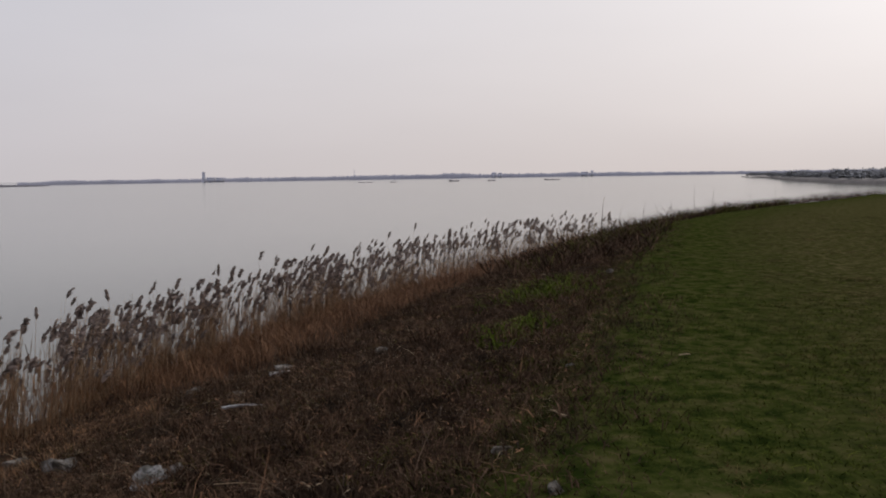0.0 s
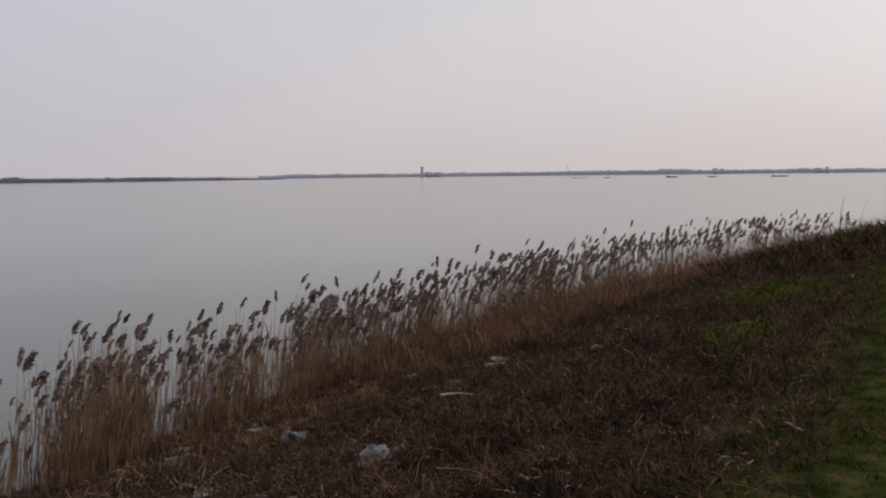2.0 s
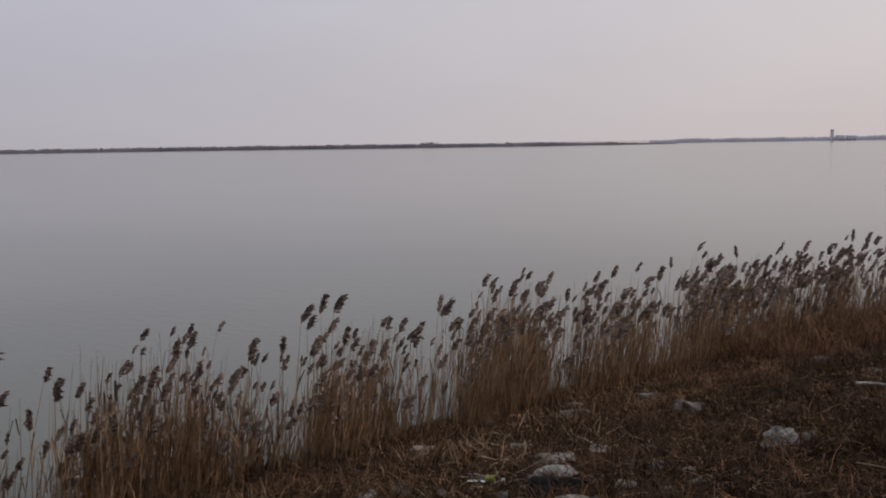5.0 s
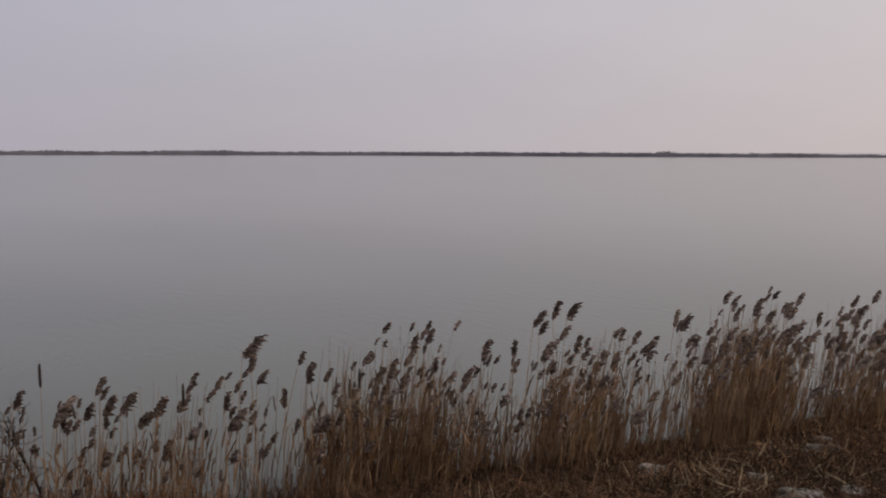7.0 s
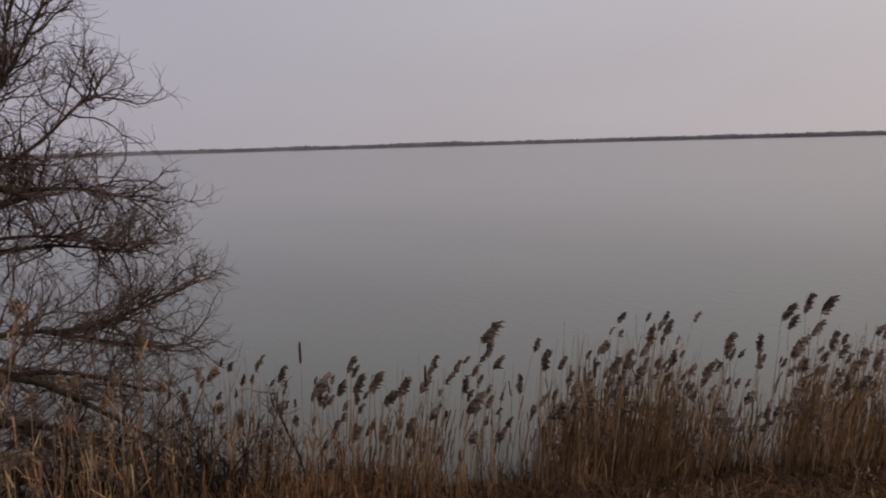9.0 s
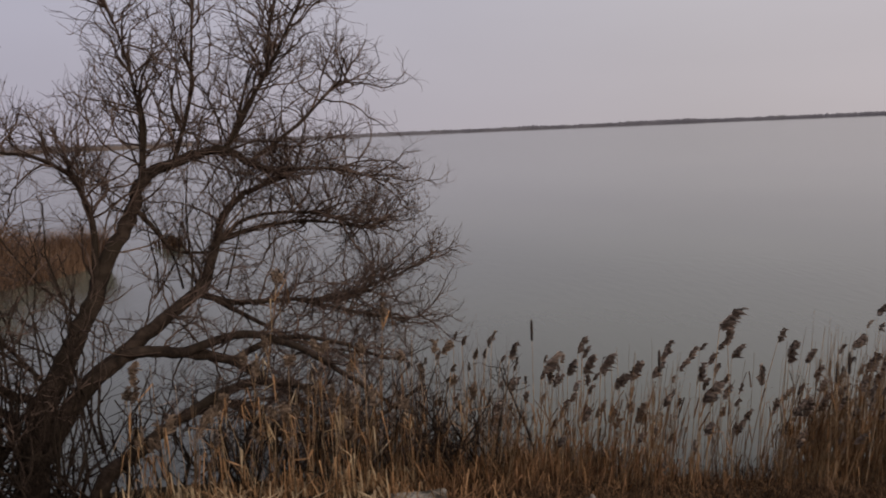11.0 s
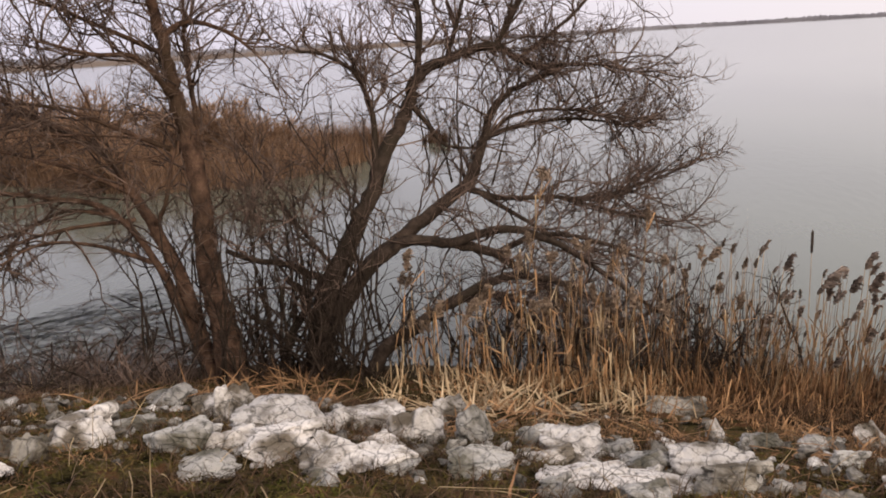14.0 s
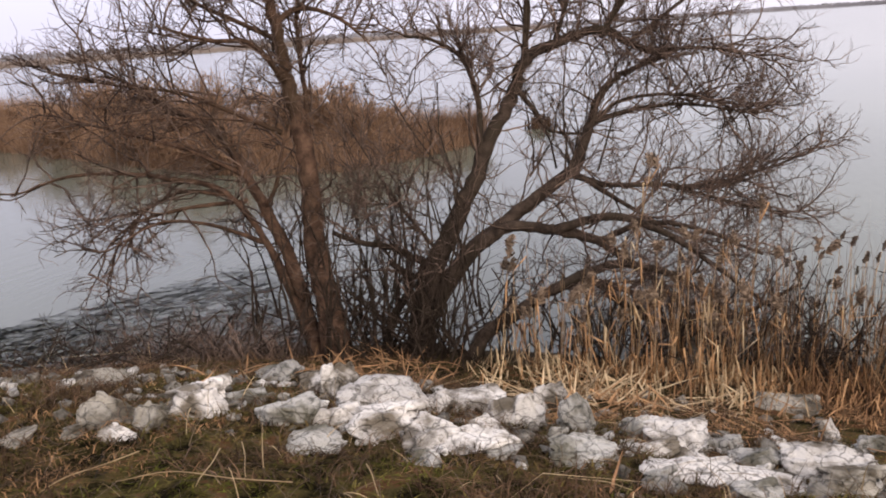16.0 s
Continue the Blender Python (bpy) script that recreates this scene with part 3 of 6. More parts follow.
def boat(az, dist, size):
    """A low open boat seen from far: a tapered hull with a stern box."""
    b = thing("boat", "small dark boat lying on the open lagoon", "boat", "boats on the lagoon", at=polar(az, dist, -0.05))
    u = np.linspace(-0.5, 0.5, 9)
    rows = [[(x * size, s * 0.14 * size * (1 - (2 * x) ** 4 * (1 if x > 0 else 0.3)) * k, z * size * (1 + 0.3 * max(x, 0)))
             for s, k, z in ((-1, 1, 0.09), (-1, 0.7, -0.02), (1, 0.7, -0.02), (1, 1, 0.09), (1, 0.85, 0.08), (-1, 0.85, 0.08))] for x in u]
    v = np.array(rows).reshape(-1, 3)
    f = [(i * 6 + j, i * 6 + (j + 1) % 6, i * 6 + 6 + (j + 1) % 6, i * 6 + 6 + j) for i in range(8) for j in range(6)]
    part("hull", mesh_of("hull", v, f, BOATWOOD), b)
    part("stern_box", mesh_of("stern_box", *(lambda vf: (vf[0] + (-0.3 * size, 0, 0.06 * size), vf[1]))(box(0.2 * size, 0.18 * size, 0.1 * size)), BOATWOOD), b)
    b.rotation_euler.z = radians(az + RNG.uniform(-20, 20))


for az, size in ((5.55, 5), (5.0, 4), (3.4, 5), (-0.75, 8), (-3.3, 6), (-7.2, 7), (-7.65, 6)):
    boat(az, 470, size * 0.75)


# headland with bushy trees
def clump_crown(n, rx, rz, leaf):
    """An uneven crown of many small leaf-clump triangles round several centres."""
    cen = RNG.uniform(-1, 1, (9, 3)) * (rx * 0.62, rx * 0.62, rz * 0.42) + (0, 0, rz)
    p = cen[RNG.integers(0, 9, n)] + RNG.standard_normal((n, 3)) * (rx * 0.24, rx * 0.24, rz * 0.23)
    p[:, 2] = np.maximum(p[:, 2], 0.05)
    v = p[:, None] + RNG.standard_normal((n, 3, 3)) * leaf
    return v.reshape(-1, 3), np.arange(3 * n).reshape(-1, 3)


ridge("headland", "low wooded headland with a pale reed edge", [(-19.6, 470), (-21.2, 400), (-22.6, 292), (-25, 235), (-28, 200), (-40, 170), (-60, 170)],
      [(-60, 1.6), (-28, 1.5), (-24, 1.4), (-21.2, 0.9), (-19.6, 0.4)], 40, HEADLAND_REED, 160, 0.2, "headland")
crowns = [mesh_of("crown", *clump_crown(900, 2.6, 1.7, 0.24), HEADLAND) for _ in range(4)]
trunk_mesh = mesh_of("trunk", *tube([(0, 0, -0.5), (0.1, 0, 0.9), (0, 0.1, 2.0)], [0.16, 0.12, 0.06], 6), BARK)
for i in range(50):
    az = -20.0 - 0.3 * i if i < 6 else -21.6 - 0.5 * (i - 6) * (0.5 + 0.02 * (i - 6))
    d = np.interp(-az, [19.6, 21.2, 22.6, 25, 28, 40, 60], [475, 405, 300, 244, 210, 180, 180]) + RNG.uniform(3, 14)
    t = thing("headland_tree", "low round dark tree on the headland", "tree", "trees on the headland", at=polar(az, d, 0.6))
    part("trunk", trunk_mesh, t), part("crown", crowns[i % 4], t)
    k = RNG.uniform(0.75, 1.05) * np.interp(-az, [19.6, 21.4, 24, 28], [0.5, 0.7, 0.9, 1.0])
    t.scale = (k * RNG.uniform(1.0, 1.5), k * 1.2, k)
    t.rotation_euler.z = RNG.uniform(0, 6)

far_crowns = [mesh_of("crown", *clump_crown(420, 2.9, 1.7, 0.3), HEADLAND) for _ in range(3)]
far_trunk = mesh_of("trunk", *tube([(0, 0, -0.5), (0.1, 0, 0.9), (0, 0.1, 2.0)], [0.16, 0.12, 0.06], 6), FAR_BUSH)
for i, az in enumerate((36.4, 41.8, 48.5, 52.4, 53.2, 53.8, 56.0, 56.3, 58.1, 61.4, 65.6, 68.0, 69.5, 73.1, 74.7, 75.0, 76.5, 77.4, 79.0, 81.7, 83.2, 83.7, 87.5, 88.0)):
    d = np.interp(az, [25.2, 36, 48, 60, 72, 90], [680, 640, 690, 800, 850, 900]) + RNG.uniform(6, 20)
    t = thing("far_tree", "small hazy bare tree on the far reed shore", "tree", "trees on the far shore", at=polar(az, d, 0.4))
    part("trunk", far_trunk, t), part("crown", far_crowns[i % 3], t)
    k = RNG.uniform(0.8, 1.15) * np.interp(az, [30, 45, 90], [1.0, 1.15, 1.2])
    t.scale = (k * RNG.uniform(1.0, 1.8), k, k)
    t.rotation_euler.z = radians(az)


# ---- willows at the water's edge ----
def spawn(lines, per, first, length, up, wild, points=5, bend=0.3):
    """Child twigs off lines (n, m, 3): each leaves sideways and bends upward."""
    n, m = lines.shape[:2]
    t = first + (1 - first) * RNG.random((n, per)) ** 0.8
    k = np.minimum((t * (m - 1)).astype(int), m - 2)
    w = t * (m - 1) - k
    i = np.arange(n)[:, None]
    start = lines[i, k] * (1 - w)[..., None] + lines[i, k + 1] * w[..., None]
    way = lines[i, k + 1] - lines[i, k]
    way /= np.linalg.norm(way, axis=2)[..., None] + 1e-9
    d = way * 0.75 + RNG.standard_normal((n, per, 3)) * wild
    d = d.reshape(-1, 3) + (0, 0, up)
    d /= np.linalg.norm(d, axis=1)[:, None]
    step = (length * RNG.uniform(0.55, 1.3, n * per) * (1.15 - 0.45 * t.ravel()) / (points - 1))[:, None]
    rows = [start.reshape(-1, 3)]
    for _ in range(points - 1):
        rows.append(rows[-1] + d * step)
        d = d + RNG.standard_normal(d.shape) * bend + (0, 0, 0.14 * up)
        d /= np.linalg.norm(d, axis=1)[:, None]
    return np.stack(rows, 1)


def batch(lines, r0, r1):
    """Three-sided twigs along many lines at once."""
    n, m = lines.shape[:2]
    way = lines[:, -1] - lines[:, 0]
    side = np.cross(way, (0.3, 0.2, 0.93))
    side /= np.linalg.norm(side, axis=1)[:, None] + 1e-9
    other = np.cross(way, side)
    other /= np.linalg.norm(other, axis=1)[:, None] + 1e-9
    a = np.arange(3) * 2 * math.pi / 3
    ring = np.cos(a)[None, :, None] * side[:, None] + np.sin(a)[None, :, None] * other[:, None]
    rad = np.linspace(r0, r1, m)
    v = lines[:, :, None] + ring[:, None] * rad[None, :, None, None]
    k, f = (3 * m * np.arange(n))[:, None], []
    for s in range(m - 1):
        for j in range(3):
            b, c = 3 * s + j, 3 * s + (j + 1) % 3
            f += [k + [b, c, c + 3], k + [b, c + 3, b + 3]]
    return v.reshape(-1, 3), np.stack(f, 1).reshape(-1, 3)


def resample(line, n):
    d = np.concatenate([[0], np.cumsum(np.linalg.norm(np.diff(line, axis=0), axis=1))])
    s = np.linspace(0, d[-1], n)
    return np.stack([np.interp(s, d, line[:, j]) for j in range(3)], 1), d[-1]


def willow(label, base):
    """A bare willow, to which limbs are added."""
    return thing("willow_tree", label, "tree", "bare willows", at=base)


def limb(tree, name, r0, r1, shoots, first, points):
    """One limb: a tapered lumpy tube, and its own spray of twigs in three orders. shoots: how many a metre, from the share first of its length."""
    bark, density = (RED_BARK, 0.72) if tree is slim_willow else (BARK, 0.96)
    r0 = r0 if r0 > 0.024 else 0.62 * r0
    knots = np.array(points, float)
    if len(knots) > 2 and r0 < 0.06:
        knots[1:-1] += RNG.normal(0, 0.045 if r0 < 0.04 else 0.012, (len(knots) - 2, 3))
    line = smooth_line(knots, 6) - np.array(tree.location)
    line[1:-1] += RNG.standard_normal((len(line) - 2, 3)) * 0.07 * r0
    k = np.linspace(0, 1, len(line))
    radii = (r0 + (r1 - r0) * k ** 0.8) * (1 + (0.35 * np.exp(-k * 14) if name == "trunk" else 0))
    branch = part(name, mesh_of(name, *tube(line, radii, 10 if r0 > 0.05 else 7, 0.05), bark, True), tree)
    even, size = resample(line, 24)
    n1 = max(2, int(shoots * size * density))
    one = spawn(even[None], n1, first * 0.8, 1.0, 0.34 if np.mean(even[:, 2]) > 2.4 else -0.1 if tree is slim_willow else 0.12, 0.65, 9, 0.24)
    two = spawn(one, 6, 0.12, 0.50, 0.22, 0.6, 6, 0.34)
    three = spawn(two, 3, 0.2, 0.26, 0.2, 0.55, 4, 0.3)
    tw = join([batch(one, min(0.0155, r0 * 0.65), 0.005), batch(two, 0.0062, 0.0026), batch(three, 0.0032, 0.0016)])
    tagged(part("twig_spray", mesh_of("twig_spray", *tw, WILLOW_TWIG), branch), "fine bare brown twigs", kind="stuff")


def foot_growth(tree, feet):
    """Thin upright shoots round the feet of a tree's stems."""
    roots = np.array(feet) - np.array(tree.location)
    n = 8 * len(roots)
    foot = np.array([roots[i % len(roots)] for i in range(n)]) + RNG.normal(0, 0.28, (n, 3)) * (1, 1, 0)
    rise = np.column_stack([RNG.normal(0, 0.22, (n, 2)), RNG.uniform(0.7, 2.2, n)])
    mid = foot + rise * 0.5 + RNG.normal(0, 0.08, (n, 3))
    lines = np.stack([foot, (foot + mid) / 2 + RNG.normal(0, 0.03, (n, 3)), mid, foot + rise * 0.8 + RNG.normal(0, 0.05, (n, 3)), foot + rise], 1)
    sprigs = spawn(lines, 7, 0.2, 0.4, 0.3, 0.5, 4)
    shoots = part("foot_growth", mesh_of("foot_growth", *join([batch(lines, 0.017, 0.005), batch(sprigs, 0.005, 0.0022)]), BARK), tree, "thin upright shoots from the foot")
    shoots["kind"] = "stuff"


slim_willow = willow("bare willow with an upright brown trunk leaning limbs and tangled twigs", (-7.36, -4.36, 0.10))
limb(slim_willow, "trunk", 0.165, 0.05, 7, 0.45, [(-7.36, -4.36, 0.10), (-7.60, -4.53, 0.73), (-7.81, -4.77, 1.41), (-7.93, -4.83, 2.07), (-8.02, -4.94, 2.73), (-8.06, -5.04, 3.20), (-8.03, -5.10, 3.68), (-7.97, -5.13, 4.35)])
limb(slim_willow, "limb", 0.095, 0.02, 11, 0.35, [(-7.48, -4.68, 0.25), (-7.71, -5.02, 1.24), (-7.79, -5.34, 1.84), (-7.82, -5.60, 2.28), (-7.81, -5.86, 2.68), (-7.62, -6.29, 2.99), (-7.47, -6.79, 3.33)])
limb(slim_willow, "limb", 0.05, 0.01, 7, 0.4, [(-7.53, -4.83, 0.6), (-7.56, -5.17, 1.47), (-7.51, -5.62, 2.06), (-7.26, -6.14, 2.26), (-6.98, -6.62, 2.36), (-6.71, -7.03, 2.41), (-6.38, -7.42, 2.25)])
limb(slim_willow, "limb", 0.04, 0.012, 12, 0.15, [(-8.06, -5.04, 3.14), (-7.81, -5.25, 3.58), (-7.47, -5.55, 3.64), (-7.18, -5.91, 3.81)])
limb(slim_willow, "limb", 0.04, 0.012, 18, 0.15, [(-8.03, -5.10, 3.79), (-8.25, -4.92, 3.92), (-8.52, -4.67, 3.81), (-8.77, -4.42, 3.55)])
limb(slim_willow, "limb", 0.04, 0.015, 14, 0.2, [(-7.97, -4.83, 2.25), (-8.23, -4.93, 2.95), (-8.33, -5.00, 3.66), (-8.33, -4.95, 4.35)])
limb(slim_willow, "limb", 0.03, 0.007, 7, 0.1, [(-7.57, -5.22, 1.52), (-7.36, -5.72, 1.75), (-7.01, -6.16, 1.83), (-6.66, -6.47, 1.66)])
limb(slim_willow, "limb", 0.03, 0.007, 8, 0.1, [(-7.81, -5.55, 2.2), (-7.50, -6.06, 2.52), (-7.14, -6.67, 2.82), (-6.78, -7.18, 3.05)])
limb(slim_willow, "limb", 0.03, 0.007, 13, 0.1, [(-8.03, -5.10, 3.62), (-7.69, -5.59, 3.94), (-7.29, -6.06, 4.25), (-6.92, -6.43, 4.59)])
limb(slim_willow, "limb", 0.03, 0.007, 13, 0.1, [(-7.98, -5.14, 4.2), (-7.89, -5.23, 4.47), (-7.75, -5.32, 5.00)])
limb(slim_willow, "limb", 0.028, 0.007, 7, 0.1, [(-7.72, -5.5, 1.95), (-7.3, -5.95, 1.95), (-6.95, -6.5, 1.75), (-6.7, -6.9, 1.35)])
limb(slim_willow, "limb", 0.025, 0.007, 7, 0.1, [(-7.51, -5.62, 2.06), (-7.35, -6.1, 2.0), (-7.2, -6.7, 1.7), (-7.1, -7.1, 1.2)])
limb(slim_willow, "limb", 0.03, 0.01, 12, 0.1, [(-7.79, -5.34, 1.84), (-7.86, -5.14, 2.08), (-7.99, -5.05, 2.55), (-8.07, -5.01, 2.96)])
limb(slim_willow, "limb", 0.03, 0.009, 6, 0.1, [(-8.04, -5.18, 2.64), (-7.76, -5.64, 3.02), (-7.51, -6.13, 3.17), (-7.20, -6.63, 3.29), (-6.95, -7.17, 3.43)])
limb(slim_willow, "limb", 0.02, 0.005, 5, 0.1, [(-7.52, -6.11, 3.17), (-7.50, -6.15, 3.60), (-7.45, -6.20, 4.03), (-7.42, -6.19, 4.43)])
limb(slim_willow, "limb", 0.022, 0.005, 5, 0.1, [(-7.09, -6.82, 3.35), (-7.03, -6.81, 3.71), (-6.94, -6.89, 4.02), (-6.85, -6.94, 4.47)])
limb(slim_willow, "limb", 0.018, 0.005, 5, 0.1, [(-7.35, -6.46, 3.24), (-7.28, -6.41, 3.68), (-7.23, -6.44, 4.12), (-7.20, -6.43, 4.49)])
limb(slim_willow, "limb", 0.018, 0.005, 5, 0.1, [(-7.66, -5.77, 3.08), (-7.72, -5.88, 3.52), (-7.77, -5.80, 3.97), (-7.74, -5.79, 4.47)])
limb(slim_willow, "limb", 0.02, 0.005, 6, 0.1, [(-7.96, -5.32, 2.76), (-7.55, -5.72, 2.89), (-7.13, -6.23, 2.87), (-6.68, -6.69, 2.80), (-6.42, -6.90, 2.57)])
limb(slim_willow, "limb", 0.018, 0.005, 6, 0.1, [(-7.91, -5.18, 2.60), (-7.52, -5.55, 2.54), (-7.12, -6.02, 2.44), (-6.69, -6.42, 2.12), (-6.43, -6.60, 1.83)])
limb(slim_willow, "limb", 0.02, 0.005, 6, 0.1, [(-8.03, -5.29, 3.54), (-7.64, -5.65, 3.67), (-7.46, -5.87, 3.98), (-7.32, -6.00, 4.41)])
foot_growth(slim_willow, [(-7.36, -4.36, 0.10), (-7.48, -4.68, 0.25), (-7.53, -4.83, 0.6)])
wide_willow = willow("bare willow with arching dark limbs spreading low over the water", (-7.94, -3.73, 0.10))
limb(wide_willow, "trunk", 0.13, 0.035, 9, 0.4, [(-7.94, -3.73, 0.10), (-8.33, -3.70, 0.92), (-8.67, -3.53, 1.42), (-8.97, -3.34, 1.93), (-9.21, -3.19, 2.41), (-9.53, -3.00, 2.87), (-9.69, -2.90, 3.21), (-9.99, -2.57, 3.39), (-10.29, -2.17, 3.49), (-10.54, -1.89, 3.33), (-10.80, -1.47, 3.10)])
limb(wide_willow, "limb", 0.115, 0.03, 9, 0.35, [(-8.20, -3.71, 0.57), (-8.67, -3.35, 1.16), (-9.09, -3.00, 1.46), (-9.46, -2.69, 1.71), (-9.80, -2.37, 1.98), (-10.10, -2.26, 2.40), (-10.25, -2.18, 2.71), (-10.51, -1.96, 2.94), (-10.91, -1.42, 3.16)])
limb(wide_willow, "limb", 0.045, 0.012, 11, 0.1, [(-9.77, -2.43, 1.88), (-10.13, -2.04, 1.68), (-10.62, -1.45, 1.59), (-10.96, -0.94, 1.49), (-11.41, -0.37, 1.58)])
limb(wide_willow, "limb", 0.09, 0.03, 9, 0.3, [(-8.40, -3.53, 0.90), (-8.62, -3.25, 1.24), (-8.89, -2.94, 1.43), (-9.12, -2.48, 1.36), (-9.39, -2.04, 1.17), (-9.58, -1.63, 0.84), (-9.72, -1.27, 0.47), (-9.78, -0.89, -0.08)])
limb(wide_willow, "limb", 0.095, 0.03, 9, 0.4, [(-7.94, -3.14, 0.10), (-8.11, -2.99, 0.46), (-8.39, -2.70, 0.63), (-8.66, -2.39, 0.81), (-8.98, -1.96, 0.82), (-9.20, -1.57, 0.62)])
limb(wide_willow, "limb", 0.05, 0.025, 7, 0.3, [(-8.42, -3.59, 1.03), (-8.27, -3.79, 1.19), (-8.09, -4.03, 1.36), (-7.89, -4.26, 1.48), (-7.77, -4.52, 1.61)])
limb(wide_willow, "limb", 0.04, 0.015, 16, 0.2, [(-9.05, -3.28, 2.24), (-9.11, -3.30, 2.80), (-9.08, -3.46, 3.27), (-8.89, -3.67, 3.49), (-8.76, -3.97, 3.57)])
limb(wide_willow, "limb", 0.035, 0.015, 9, 0.2, [(-9.54, -3.00, 2.94), (-9.65, -2.88, 2.66), (-9.90, -2.65, 2.43), (-10.17, -2.31, 2.29)])
limb(wide_willow, "limb", 0.04, 0.015, 11, 0.1, [(-10.29, -2.17, 3.42), (-10.42, -2.00, 3.73), (-10.53, -1.88, 4.16)])
limb(wide_willow, "limb", 0.035, 0.015, 15, 0.1, [(-9.68, -2.93, 3.18), (-9.71, -2.85, 3.61), (-9.69, -2.86, 4.10)])
limb(wide_willow, "limb", 0.035, 0.01, 11, 0.1, [(-9.85, -2.33, 1.83), (-10.22, -1.73, 1.35), (-10.52, -1.30, 1.08), (-10.91, -0.73, 0.78)])
limb(wide_willow, "limb", 0.06, 0.03, 7, 0.3, [(-7.78, -4.06, 0.14), (-7.98, -3.98, 0.63), (-8.09, -3.79, 0.99), (-8.06, -4.02, 1.24)])
limb(wide_willow, "limb", 0.04, 0.01, 12, 0.1, [(-10.10, -2.26, 2.43), (-10.51, -1.76, 2.54), (-10.99, -1.16, 2.53), (-11.42, -0.45, 2.33)])
limb(wide_willow, "limb", 0.035, 0.008, 13, 0.05, [(-10.29, -2.15, 3.40), (-10.45, -1.87, 3.91), (-10.56, -1.65, 4.36), (-10.63, -1.49, 4.94), (-10.56, -1.37, 5.49)])
limb(wide_willow, "limb", 0.028, 0.008, 14, 0.05, [(-10.56, -1.84, 3.35), (-10.84, -1.30, 3.82), (-11.08, -0.82, 4.14), (-11.29, -0.60, 4.26)])
limb(wide_willow, "limb", 0.028, 0.008, 14, 0.05, [(-10.69, -1.66, 3.20), (-11.07, -1.00, 3.25), (-11.40, -0.57, 3.06), (-11.70, -0.1, 3.04)])
limb(wide_willow, "limb", 0.025, 0.008, 13, 0.05, [(-10.70, -1.35, 1.55), (-11.22, -0.74, 1.59), (-11.55, -0.24, 1.67), (-11.86, 0.2, 1.79)])
limb(wide_willow, "limb", 0.025, 0.008, 13, 0.05, [(-10.62, -1.42, 1.58), (-11.05, -0.75, 1.25), (-11.32, -0.16, 1.01), (-11.62, 0.33, 1.08)])
limb(wide_willow, "limb", 0.03, 0.008, 13, 0.05, [(-10.42, -2.00, 3.73), (-10.46, -1.55, 4.61), (-10.66, -1.17, 5.11), (-10.72, -0.92, 5.53)])
limb(wide_willow, "limb", 0.03, 0.008, 15, 0.05, [(-9.65, -2.92, 3.15), (-9.59, -2.87, 3.83), (-9.64, -2.95, 4.45), (-9.53, -3.05, 5.03)])
limb(wide_willow, "limb", 0.03, 0.008, 12, 0.05, [(-9.93, -2.62, 3.35), (-9.92, -2.41, 4.06), (-9.88, -2.38, 4.67), (-9.93, -2.25, 5.27)])
limb(wide_willow, "limb", 0.03, 0.008, 13, 0.05, [(-10.05, -2.30, 2.35), (-10.42, -1.81, 2.63), (-10.81, -1.15, 2.63), (-11.25, -0.56, 2.41), (-11.5, -0.12, 2.58)])
limb(wide_willow, "limb", 0.025, 0.006, 8, 0.05, [(-8.50, -3.60, 1.20), (-8.30, -3.95, 1.80), (-8.20, -4.25, 2.30), (-8.25, -4.50, 2.70)])
limb(wide_willow, "limb", 0.022, 0.006, 8, 0.05, [(-8.20, -3.72, 0.70), (-8.00, -4.00, 1.30), (-8.10, -4.30, 1.90), (-8.30, -4.40, 2.40)])
limb(wide_willow, "limb", 0.02, 0.005, 8, 0.05, [(-8.90, -3.40, 1.80), (-8.75, -3.75, 2.30), (-8.60, -4.00, 2.80), (-8.70, -4.20, 3.20)])
limb(wide_willow, "limb", 0.02, 0.005, 8, 0.05, [(-8.67, -3.53, 1.42), (-8.75, -3.90, 1.50), (-8.70, -4.25, 1.75), (-8.60, -4.60, 1.70)])
limb(wide_willow, "limb", 0.065, 0.02, 5, 0.1, [(-8.66, -2.39, 0.81), (-8.95, -1.85, 1.02), (-9.1, -1.3, 0.95), (-9.2, -0.75, 0.62), (-9.25, -0.3, 0.2)])
limb(wide_willow, "limb", 0.06, 0.018, 5, 0.1, [(-9.12, -2.48, 1.36), (-9.25, -1.85, 1.5), (-9.3, -1.25, 1.3), (-9.35, -0.7, 0.9), (-9.3, -0.2, 0.55)])
limb(wide_willow, "limb", 0.055, 0.016, 5, 0.1, [(-8.98, -1.96, 0.82), (-9.05, -1.5, 0.45), (-9.0, -1.0, 0.35), (-9.1, -0.5, 0.5), (-9.2, 0.1, 0.85)])
limb(wide_willow, "limb", 0.045, 0.014, 6, 0.1, [(-9.39, -2.04, 1.17), (-9.6, -1.5, 1.35), (-9.75, -0.9, 1.25), (-9.9, -0.3, 0.95)])
foot_growth(wide_willow, [(-7.94, -3.73, 0.10), (-8.20, -3.71, 0.57), (-9.77, -2.43, 1.88), (-8.40, -3.53, 0.90), (-7.94, -3.14, 0.10)])


